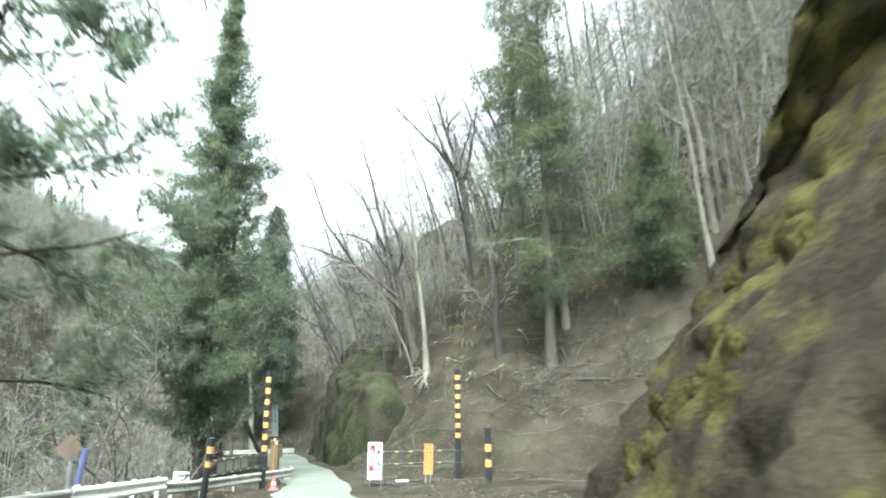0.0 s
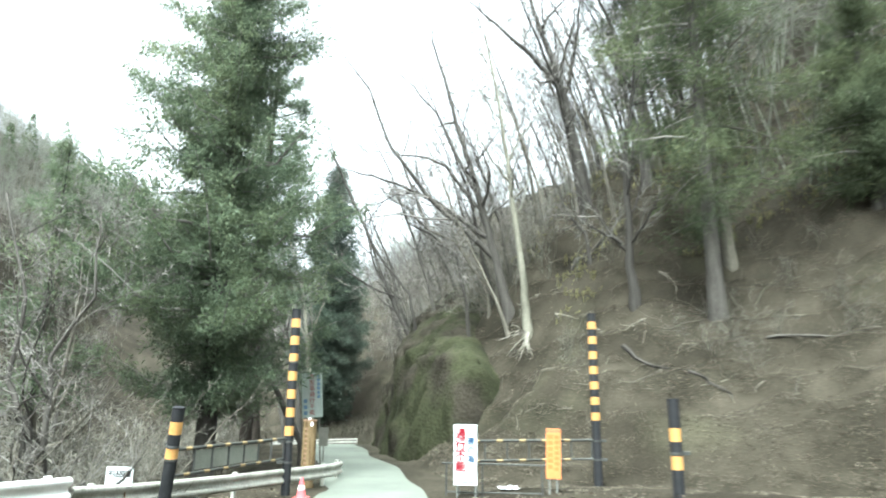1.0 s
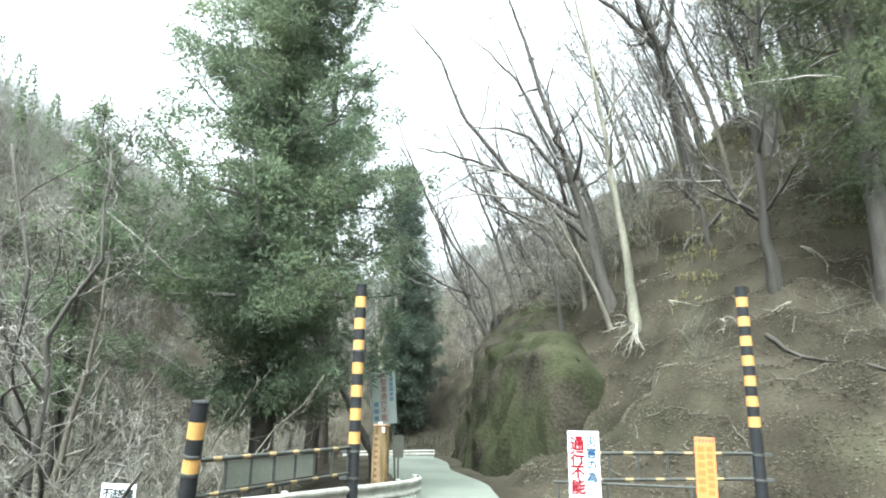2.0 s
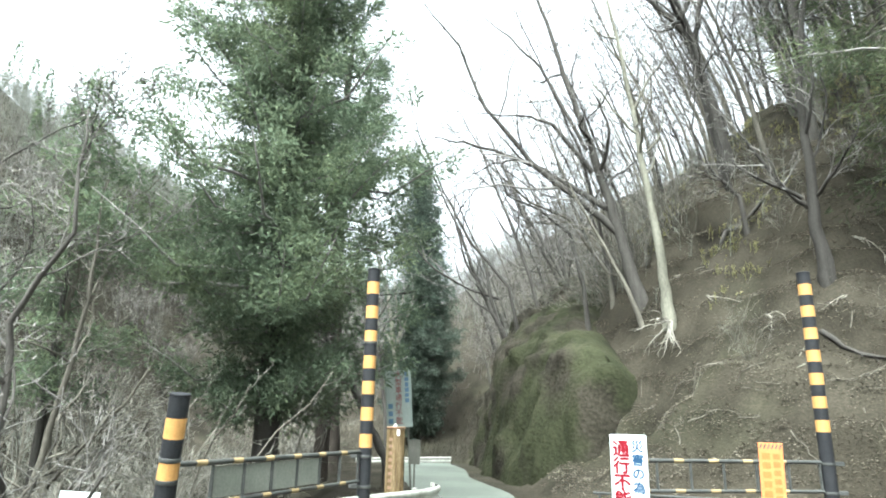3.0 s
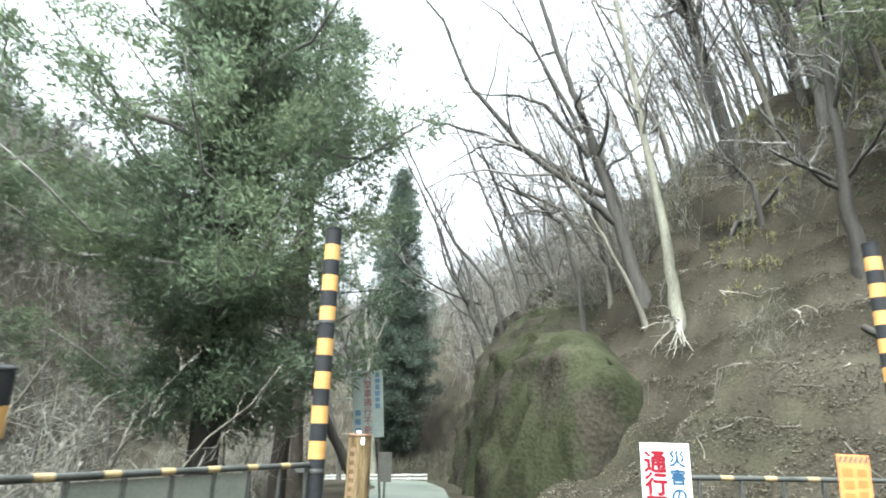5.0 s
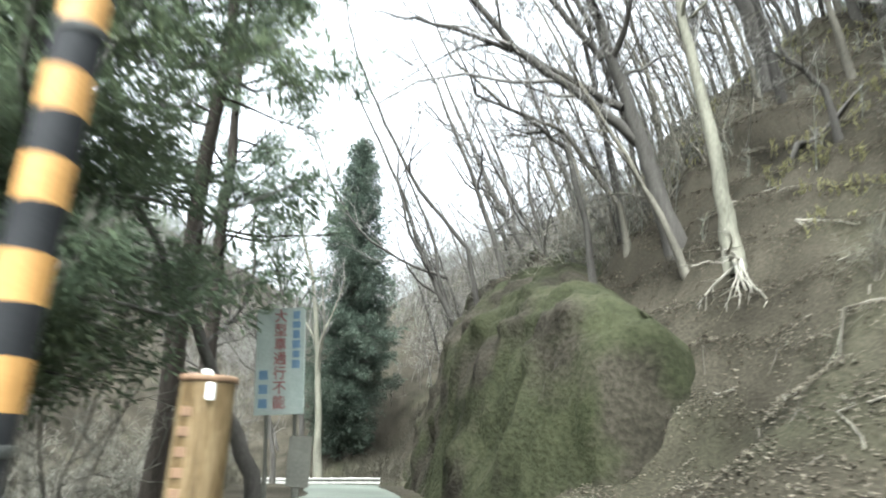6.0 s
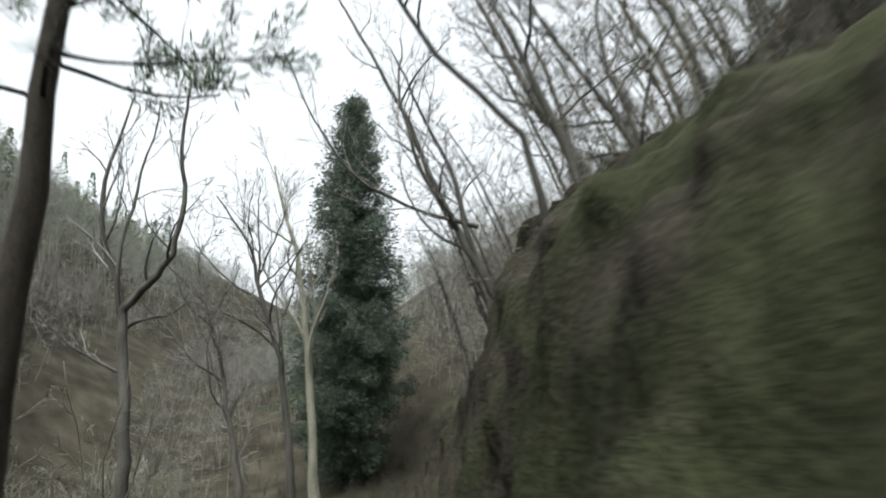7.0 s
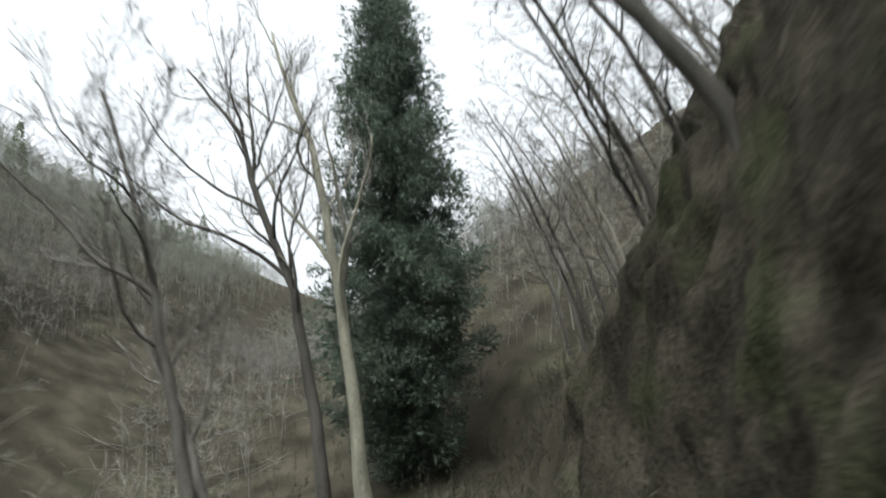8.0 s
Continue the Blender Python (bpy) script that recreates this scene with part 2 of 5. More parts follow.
def writing(body, size, mat, name="writing", bold=0.012):
    """Letters of the built-in font as a thin solid, facing -y, upright."""
    cu = bpy.data.curves.new(name, "FONT")
    cu.body, cu.size, cu.extrude, cu.align_x, cu.align_y = body, size, 0.0015, "CENTER", "CENTER"
    tmp = new("tmp", cu)
    bpy.context.view_layer.update()
    me = bpy.data.meshes.new_from_object(tmp.evaluated_get(bpy.context.evaluated_depsgraph_get()))
    bpy.data.objects.remove(tmp)
    me.transform(pose(0, 0, 0, 90))
    bm = bmesh.new()
    b = size * bold
    for i, (dx, dz) in enumerate(((0, 0), (b, 0), (-b, 0), (0, b), (0, -b))):
        me.transform(Matrix.Translation((dx, 0.0003 * i, dz)))
        bm.from_mesh(me)
        me.transform(Matrix.Translation((-dx, -0.0003 * i, -dz)))
    bm.to_mesh(me)
    bm.free()
    me.materials.clear()
    me.materials.append(mat)
    return me


class Tubes:
    """Collects tapered tubes into one mesh."""

    def __init__(self):
        self.v, self.f = [], []

    def tube(self, pts, radii, n=5, cap=True):
        base, count = len(self.v), len(pts)
        for i, p in enumerate(pts):
            t = (pts[min(i + 1, count - 1)] - pts[max(i - 1, 0)]).normalized()
            ref = Vector((0.31, 0.95, 0.05)) if abs(t.z) > 0.5 else Vector((0.1, 0.2, 0.97))
            a = t.cross(ref).normalized()
            b = t.cross(a)
            for k in range(n):
                w = 2 * math.pi * k / n
                self.v.append(p + (a * math.cos(w) + b * math.sin(w)) * radii[i])
        for i in range(count - 1):
            for k in range(n):
                q = base + i * n
                self.f.append((q + k, q + (k + 1) % n, q + n + (k + 1) % n, q + n + k))
        if cap:
            self.f.append(tuple(base + (count - 1) * n + k for k in range(n)))

    def mesh(self, name, mat, smooth=True):
        return raw_mesh(name, [tuple(p) for p in self.v], self.f, mat, smooth)


# ---------------------------------------------------------------- the lie of the land
ROAD = [(5.5, -60, 5.5), (2.6, -20, 3.0), (1.6, -1.2, 1.55), (0.7, 5, 1.05), (-0.4, 9, 0.72), (-1.6, 13.5, 0.42), (-3.0, 18.9, 0.05), (-3.8, 22.3, -0.12), (-4.5, 26.3, -0.25),
        (-6.2, 31.5, -0.26), (-8.5, 37, -0.28), (-10.3, 42.5, -0.32), (-11.9, 47, -0.5), (-13.4, 50.5, -0.85), (-15.6, 53.6, -1.15), (-20, 56, -1.45), (-26, 57.8, -1.75), (-32, 60, -2.0), (-40, 70, -2.4), (-54, 98, -2), (-68, 130, 0), (-104, 220, 4), (-215, 475, 8)]
HILL_TOE = [(60, 17), (14, 20.5), (9, 23.2), (5, 25.6), (2.6, 26.9), (0.3, 27.7), (-2.5, 29.2), (-4.2, 32.5), (-6.5, 38.5), (-8.2, 43.5), (-9.1, 46.5), (-9.3, 49.5), (-9.8, 52.8), (-11.4, 56.5), (-14.2, 61), (-16, 70), (-29, 86), (-46, 112), (-60, 138), (-96, 228), (-205, 480)]
WALL_TOE = [(9.8, -60), (6.5, -20), (5.5, 0), (5.0, 13), (5.05, 16.2), (5.9, 17.5), (8, 18.2), (14, 18.8), (60, 15)]


def side(x, y, line):
    """Signed distance from a line (right of its run: plus), and the line's own y and height there."""
    best = np.full(np.shape(x), 1e9)
    out, along, height = (np.zeros(np.shape(x)) for _ in range(3))
    for a, b in zip(line, line[1:]):
        dx, dy = b[0] - a[0], b[1] - a[1]
        ll = dx * dx + dy * dy
        t = np.clip(((x - a[0]) * dx + (y - a[1]) * dy) / ll, 0, 1)
        px, py = x - a[0] - t * dx, y - a[1] - t * dy
        dist = np.hypot(px, py)
        sgn = np.where(px * dy - py * dx >= 0, 1.0, -1.0)
        near = dist < best - 1e-9
        best = np.where(near, dist, best)
        out = np.where(near, sgn * dist, out)
        along = np.where(near, a[1] + t * dy, along)
        if len(a) > 2:
            height = np.where(near, a[2] + t * (b[2] - a[2]), height)
    return out, along, height


def value_noise(x, y, seed=0):
    xi, yi = np.floor(x), np.floor(y)
    fx, fy = x - xi, y - yi
    fx, fy = fx * fx * (3 - 2 * fx), fy * fy * (3 - 2 * fy)

    def corner(i, j):
        s = np.sin(i * 127.1 + j * 311.7 + seed * 74.7) * 43758.5453
        return s - np.floor(s)
    return (corner(xi, yi) * (1 - fx) + corner(xi + 1, yi) * fx) * (1 - fy) + (corner(xi, yi + 1) * (1 - fx) + corner(xi + 1, yi + 1) * fx) * fy - 0.5


def fbm(x, y, seed=0):
    return value_noise(x, y, seed) + 0.5 * value_noise(x * 2.1, y * 2.1, seed + 1) + 0.25 * value_noise(x * 4.3, y * 4.3, seed + 2)


def ease(t):
    t = np.clip(t, 0, 1)
    return t * t * (3 - 2 * t)


def softmin(a, b, k):
    m = np.minimum(a, b)
    return m - k * np.log(np.exp(-(a - m) / k) + np.exp(-(b - m) / k))


def land(x, y):
    x, y = np.asarray(x, float), np.asarray(y, float)
    s, _, zr = side(x, y, ROAD)
    z = zr.copy()
    # the fall to the stream and the mountain across it
    out = np.maximum(-s - 3.6, 0)
    z = z - 6.5 * (1 - np.exp(-out * 0.5 / 6.5))
    u = (x + 5) * -0.985 + (y - 25) * -0.174
    far = np.minimum((u - 19) * 0.93 - 6, 62 - (u - 90) * 0.3) + 6 * fbm(x / 30, y / 30, 5)
    far = np.where(u > 10, far, -50)
    z = -softmin(-z, -far, 1.5)
    # the hillside and its spur
    d, ty, _ = side(x, y, HILL_TOE)
    d = np.maximum(d, 0)
    rocky = ease((ty - 33.0) / 3.5) * (1 - ease((x - 0.5) / 3.5))
    steep = np.where(x > 3, 0.9 - 0.22 * ease((x - 3) / 5), 0.9)
    plain = steep * d + 0.35 * ease(d / 1.5) - 0.7 * np.exp(-((x - 0.8) ** 2 + (y - 33.3) ** 2) / 2.5)
    plain = plain + 0.6 * np.maximum(d - 6.5, 0) + 1.05 * np.exp(-((x + 0.3) ** 2 / 9 + (y - 36.6) ** 2 / 11))
    shelf = 1.1 + 1.2 * ease((ty - 34) / 6)
    rock = np.maximum(softmin(2.65 * np.maximum(d - 0.6, 0), shelf + 0.85 * d + 0.8 * np.maximum(d - 5, 0), 0.4), 0)
    cap = np.where(x < 0, np.maximum(14.5 + 1.6 * x, 6.8), 14.5 + 1.35 * np.minimum(x, 8) + 0.9 * np.maximum(x - 8, 0))
    rock = rock + 0.45 * np.exp(-((x + 3.0) ** 2 + (y - 39.2) ** 2) / 5)
    rock = rock + 1.6 * np.exp(-((x + 0.5) ** 2 / 5 + (y - 37.3) ** 2 / 7))
    up = softmin(plain * (1 - rocky) + rock * rocky, np.minimum(cap, 62), 1.2) * (1 - 0.85 * ease((y - 58) / 26) * (1 - ease((x - 22) / 30)))
    up = up - 1.2 * np.exp(-((x + 2.1) ** 2 + (y - 32.8) ** 2) / 3.4) * ease(d / 1.4)
    up = up + 2.0 * np.exp(-((x - 4.4) ** 2 / 9 + (y - 42.5) ** 2 / 9))
    w, _, _ = side(x, y, WALL_TOE)
    w = np.maximum(w, 0)
    up = np.maximum(up, softmin(1.45 * w, 15 + 0.25 * w, 1.0))
    up = np.where((d > 0) | (w > 0), np.maximum(up, 0), 0)
    # worn ledges across the slope
    step = up / 1.15 + 0.9 * fbm(x / 3.2, y / 3.2, 31)
    frac = step - np.floor(step)
    up = up + 0.6 * (ease((frac - 0.35) / 0.3) - frac) * ease((d - 1.0) / 2) * (w <= 0)
    z = z + up
    # the mountain ahead
    z = z + 40 * np.exp(-((x - 8) ** 2 + (y - 128) ** 2) / (2 * 34 ** 2)) * ease((y - 60) / 30)
    z = z + 60 * np.exp(-((x + 30) ** 2 + (y - 330) ** 2) / (2 * 70 ** 2))
    z = z + 0.2 * ease((s - 2.6) / 3) * (up <= 0.4)
    rough = ease((np.abs(s) - 2.0) / 2.5)
    return z + rough * ((0.28 + 0.22 * (d > 0.5)) * fbm(x / 2.3, y / 1.2, 9) + 0.13 * fbm(x / 0.9, y / 0.5, 3))


def ground_z(x, y):
    return float(land(np.array([x]), np.array([y]))[0])


def spaced(stops):
    out = []
    for (a, b, step) in stops:
        out.extend(np.arange(a, b, step))
    return np.array(out + [stops[-1][1]])


gx = spaced([(-900, -300, 60), (-300, -100, 12), (-100, -32, 2.5), (-32, 16, 0.4), (16, 60, 1.6), (60, 200, 12), (200, 900, 60)])
gy = spaced([(-300, -60, 30), (-60, -10, 3), (-10, 64, 0.45), (64, 150, 2.2), (150, 400, 12), (400, 1200, 60)])
GX, GY = np.meshgrid(gx, gy)
GZ = land(GX, GY)
cols = len(gx)
idx = np.arange(len(gy) * cols).reshape(len(gy), cols)
quads = np.stack([idx[:-1, :-1], idx[:-1, 1:], idx[1:, 1:], idx[1:, :-1]], -1).reshape(-1, 4)
ground = new("ground", raw_mesh("ground", np.stack([GX, GY, GZ], -1).reshape(-1, 3).tolist(), quads.tolist(), LITTER, True))
tagged(ground, "brown leaf-littered forest ground with steep wooded slopes", "ground", kind="structure")


def centre_line(y):
    for a, b in zip(ROAD, ROAD[1:]):
        if a[1] <= y <= b[1]:
            t = (y - a[1]) / (b[1] - a[1])
            d = Vector((b[0] - a[0], b[1] - a[1], 0)).normalized()
            return Vector((a[0] + t * (b[0] - a[0]), y, a[2] + t * (b[2] - a[2]))), Vector((d.y, -d.x, 0))


def build_road():
    verts, faces = [], []
    ys = list(np.arange(-58, 84, 0.6))
    across = 9
    for y in ys:
        c, n = centre_line(y)
        left = 1.75 + 0.12 * math.sin(y * 0.9) + 0.08 * math.sin(y * 2.3)
        right = 1.55 + 0.1 * math.sin(y * 0.8 + 1) + 2.6 * float(1 - ease((y - 13) / 9.0))
        for k in range(across):
            o = -left + (left + right) * k / (across - 1)
            p = c + n * o
            crown = 0.03 - 0.008 * abs(o) - (0.12 if k in (0, across - 1) else 0)
            verts.append((p.x, p.y, c.z + crown))
    for i in range(len(ys) - 1):
        for k in range(across - 1):
            q = i * across + k
            faces.append((q, q + 1, q + across + 1, q + across))
    tagged(new("road", raw_mesh("road", verts, faces, ASPHALT, True)), "narrow pale weathered asphalt mountain road", "road", kind="structure")


build_road()


# ---------------------------------------------------------------- rock faces
def rock_face(name, line, start, stop, height, back, lump, mat, label, seed, fade_in, step=0.22, bow=2.0):
    """A lumpy face that stands on a line: steep at the foot, rounding over at the top into the slope behind."""
    pts = []
    for a, b in zip(line, line[1:]):
        a, b = Vector(a[:2]), Vector(b[:2])
        count = max(1, int((b - a).length / step))
        for i in range(count):
            pts.append((a + (b - a) * i / count, (b - a).normalized()))
    pts = [p for p in pts if start <= p[0].y <= stop]
    total = len(pts)
    dirs = []
    for i in range(total):
        d = Vector((0, 0))
        for j in range(max(0, i - 6), min(total, i + 7)):
            d += pts[j][1]
        dirs.append(d.normalized())
    rows = int(height / step) + 10
    verts, faces = [], []
    for i, (p, _) in enumerate(pts):
        d = dirs[i]
        far = float(ease((i * step - 2.0) / 6.0))
        n = Vector((d.y, -d.x))
        rise = ease(i * step / fade_in)
        top = height * (0.08 + 0.92 * float(rise)) * (1 + 0.2 * noise.noise((p.x * 0.25, p.y * 0.25, seed)))
        zg = ground_z(p.x - n.x * 0.3, p.y - n.y * 0.3)
        for k in range(rows):
            v = k / (rows - 1)
            h = -0.4 + (top + 0.4) * min(1.0, v * 1.25)
            o = back * (max(h, 0) / height) ** bow + 0.1 * max(h, 0) + max(0.0, v - 0.8) * 9.0 - 0.3
            if v > 0.8:
                h -= (v - 0.8) * (3.0 + 9.0 * (1 - far))
            co = Vector((p.x, p.y, h + seed))
            bulge = lump * (noise.fractal(co * 0.45, 1.0, 2.0, 3) * 1.1 + 0.5 * noise.fractal(co * 1.6, 1.0, 2.0, 4) + 0.3 * noise.fractal(co * 4.0, 0.8, 2.0, 4) - 0.25 * abs(noise.noise(co * 0.9)))
            q = p + n * (o - bulge)
            verts.append((q.x, q.y, zg + h + 0.25 * lump * noise.noise(co * 1.1 + Vector((9, 4, 2)))))
    for i in range(total - 1):
        for k in range(rows - 1):
            q = i * rows + k
            faces.append((q, q + rows, q + rows + 1, q + 1))
    foot = pts[-1][0]
    at = Matrix.Translation((-foot.x, -foot.y, -ground_z(foot.x, foot.y)))
    bank = thing(name, foot.x, foot.y, ground_z(foot.x, foot.y), label, "rock")
    part("rock", raw_mesh("rock", verts, faces, mat, True), mat, bank, at=at)
    rng = random.Random(int(seed))
    mossed = [i for i in range(total) if 9.4 < pts[i][0].y < 14.0]
    for _ in range(16):
        i, k = rng.choice(mossed), rng.randrange(2, 18)
        c = Vector(verts[i * rows + k])
        size = rng.uniform(0.25, 0.6)
        bm = bmesh.new()
        bmesh.ops.create_icosphere(bm, subdivisions=4, radius=1.0)
        for v in bm.verts:
            w = 1 + 0.45 * noise.fractal(v.co * 1.7 + c, 0.9, 2.0, 4)
            v.co = Vector((v.co.x * size * 0.22 * w, v.co.y * size * 1.1 * w, v.co.z * size * w)) + c
        for f in bm.faces:
            f.smooth = True
        part("moss_cushion", bm, MOSS, bank, "yellow-green moss cushion", at)


def outcrop():
    """The mossy outcrop: a rounded end towards the gate, then a high face along the road. Foot x, y, crest height and height of the steep part."""
    line = [(0.6, 37.4, 5.0, 3.0), (-0.3, 35.8, 5.0, 3.0), (-0.8, 34.4, 4.9, 3.2), (-1.6, 33.3, 5.0, 3.6), (-3.5, 33.1, 5.3, 4.1), (-5.3, 34.6, 5.4, 4.0), (-6.5, 37.0, 5.6, 4.1), (-7.2, 39.4, 6.0, 4.8), (-8.0, 41.8, 6.6, 5.6),
            (-8.8, 44.0, 7.2, 6.0), (-9.2, 46.2, 7.8, 6.6), (-9.4, 49, 8.4, 8.0), (-9.7, 52, 8.8, 9.2), (-10.6, 55, 8.4, 8.2), (-12.0, 58, 5.0, 4.5), (-13.4, 61, 0.4, 1.2)]
    xs, ys = np.arange(-14.6, 1.0, 0.115), np.arange(32.4, 61.5, 0.13)
    X, Y = np.meshgrid(xs, ys)
    d, _, crest = side(X, Y, [p[:3] for p in line])
    _, _, steep = side(X, Y, [(p[0], p[1], p[3]) for p in line])
    _, _, level = side(X, Y, ROAD)
    d = d + 0.3 * fbm(X / 2.2, Y / 2.2, 21) + 0.1 * fbm(X / 0.75, Y / 0.75, 22)
    h = softmin(4.6 * d, 0.75 * steep + 0.9 * d, 0.4)
    Z = softmin(level + 0.15 + h, crest + 0.5 * np.maximum(d - 3, 0), 0.35)
    inner = ease((d - 0.8) / 1.2)
    for _ in range(60):
        P = np.pad(Z, 1, mode="edge")
        Z = Z + inner * ((P[:-2, 1:-1] + P[2:, 1:-1] + P[1:-1, :-2] + P[1:-1, 2:]) / 4 - Z)
    soil = land(X, Y)
    count = len(xs)
    verts = []
    for x, y, z, e in zip(X.ravel(), Y.ravel(), Z.ravel(), np.clip(d.ravel(), 0, 1)):
        co = Vector((x, y, z))
        push = 0.42 * noise.noise(co * 0.8) + 0.34 * noise.fractal(co * 1.6, 0.9, 2.0, 4) - 0.24 * abs(noise.noise(co * 1.1 + Vector((5, 1, 7))))
        verts.append((x - 0.6 * push, y - 0.36 * push, z + 0.35 * push * e))
    keep = (d > -0.25) & (Z > soil - 0.9)
    faces = []
    for j in range(len(ys) - 1):
        for i in range(count - 1):
            if keep[j, i] or keep[j + 1, i + 1]:
                q = j * count + i
                faces.append((q, q + 1, q + count + 1, q + count))
    used = sorted({v for f in faces for v in f})
    order = {v: k for k, v in enumerate(used)}
    me = raw_mesh("mossy_rock", [verts[v] for v in used], [tuple(order[v] for v in f) for f in faces], ROCK, True)
    tagged(new("mossy_rock", me), "dark green-brown mossy rock outcrop at the foot of the hillside", "rock")


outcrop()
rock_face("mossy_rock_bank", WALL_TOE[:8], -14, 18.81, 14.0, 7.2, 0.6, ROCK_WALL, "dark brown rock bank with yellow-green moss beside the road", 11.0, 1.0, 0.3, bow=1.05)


# ---------------------------------------------------------------- trees
def unit(rng):
    return Vector((rng.gauss(0, 1), rng.gauss(0, 1), rng.gauss(0, 1))).normalized()


def shoot(T, rng, p, d, length, r, wander, rise, n, segs, taper=0.35):
    """One wavering tapered shoot. Returns its points, directions and radii."""
    pts, dirs, radii = [p.copy()], [d.copy()], [r]
    for i in range(segs):
        d = (d + unit(rng) * wander + Vector((0, 0, rise))).normalized()
        p = p + d * length / segs
        pts.append(p.copy())
        dirs.append(d.copy())
        radii.append(max(r * (1 - (1 - taper) * (i + 1) / segs), 0.004))
    T.tube(pts, radii, n)
    return pts, dirs, radii


def branch_out(T, rng, stem, levels, reach, first=0.35, fork=0.9, rise=0.1, thin=0.5):
    """Boughs, branches and twigs along a stem."""
    if not levels:
        return
    pts, dirs, radii = stem
    count, ratio = levels[0]
    for i in range(count):
        t = first + (1 - first) * (i + rng.random()) / count
        k = min(int(t * (len(pts) - 1)), len(pts) - 2)
        w = t * (len(pts) - 1) - k
        p = pts[k].lerp(pts[k + 1], w)
        out = dirs[k + 1].cross(unit(rng)).normalized()
        d = (dirs[k + 1] * (1 - 0.35 * fork) + out * fork * rng.uniform(0.6, 1.1)).normalized()
        length = reach * ratio * rng.uniform(0.6, 1.25) * (1.15 - 0.55 * t)
        r = max(radii[k + 1] * rng.uniform(0.45, 0.7), 0.009) * (thin / 0.5)
        if len(levels) == 1:
            e = p + (d + Vector((0, 0, rise))).normalized() * length
            a, b, k0 = d.cross(unit(rng)).normalized() * r * 1.3, d.cross(Vector((0.2, 0.3, 1))).normalized() * r * 1.3, len(T.v)
            T.v.extend((p - a, p + a, e, p - b, p + b))
            T.f.extend(((k0, k0 + 1, k0 + 2), (k0 + 3, k0 + 4, k0 + 2)))
            continue
        n, segs = ((3, 2), (3, 2), (3, 4))[min(2, len(levels) - 1)]
        child = shoot(T, rng, p, d, length, r, 0.38, rise, n, segs, 0.3)
        branch_out(T, rng, child, levels[1:], length, 0.2, fork, rise, thin)


def bare_tree(name, x, y, path, r, label, bark=BARK_DARK, seed=0, limbs=9, reach=4.0, twigs=((6, 0.5), (5, 0.5)), first=0.35, rise=0.08, fork=0.9, group="", z=None, extra=(), twig=TWIG):
    """A leafless tree: a trunk through given offsets from its foot, boughs and twigs."""
    rng = random.Random(seed)
    z = ground_z(x, y) if z is None else z
    tree = thing(name, x, y, z, label, "tree", group)
    T, W = Tubes(), Tubes()
    knots = [Vector((0, 0, -0.5))] + [Vector(q) for q in path]
    pts = []
    for i in range(len(knots) - 1):
        for k in range(4):
            q = knots[i].lerp(knots[i + 1], k / 4)
            pts.append(q + (unit(rng) * 0.035 * (1 if i + k else 0)))
    pts.append(knots[-1])
    total = len(pts)
    radii = [r * (1.35 - 0.35 * min(1, i / 3)) * (1 - 0.82 * i / (total - 1)) for i in range(total)]
    dirs = [(pts[min(i + 1, total - 1)] - pts[max(i - 1, 0)]).normalized() for i in range(total)]
    T.tube(pts, radii, 9)
    stem = (pts, dirs, radii)
    for i in range(limbs):
        t = first + (1 - first) * (i + rng.random()) / limbs
        k = min(int(t * (total - 1)), total - 2)
        out = dirs[k].cross(unit(rng)).normalized()
        d = (dirs[k] * 0.6 + out * fork).normalized()
        length = reach * rng.uniform(0.6, 1.2) * (1.2 - 0.6 * t)
        limb = shoot(T, rng, pts[k], d, length, radii[k] * rng.uniform(0.35, 0.6), 0.32, rise, 5, 8, 0.3)
        branch_out(W, rng, limb, list(twigs), length, 0.15, fork, rise)
    for start, bend, rr in extra:
        if isinstance(bend[0], tuple):
            stops = [Vector(start)] + [Vector(q) for q in bend]
            run = [a.lerp(b, k / 4) + unit(rng) * 0.05 for a, b in zip(stops, stops[1:]) for k in range(4)] + [stops[-1]]
            last = len(run) - 1
            bough = (run, [(run[min(i + 1, last)] - run[max(i - 1, 0)]).normalized() for i in range(last + 1)], [rr * (1 - 0.8 * i / last) for i in range(last + 1)])
            T.tube(run, bough[2], 6)
            branch_out(W, rng, bough, [(11, 0.3), (5, 0.5), (3, 0.5)], (run[-1] - run[0]).length, 0.2, fork, rise)
            continue
        bough = shoot(T, rng, Vector(start), Vector(bend).normalized(), Vector(bend).length, rr, 0.2, 0.05, 5, 12, 0.25)
        branch_out(W, rng, bough, [(9, 0.36), (5, 0.5), (3, 0.5)], Vector(bend).length, 0.15, fork, rise)
    part("trunk", T.mesh("trunk", bark), bark, tree)
    tagged(part("twig_crown", W.mesh("twig_crown", twig), twig, tree), kind="stuff")
    return tree


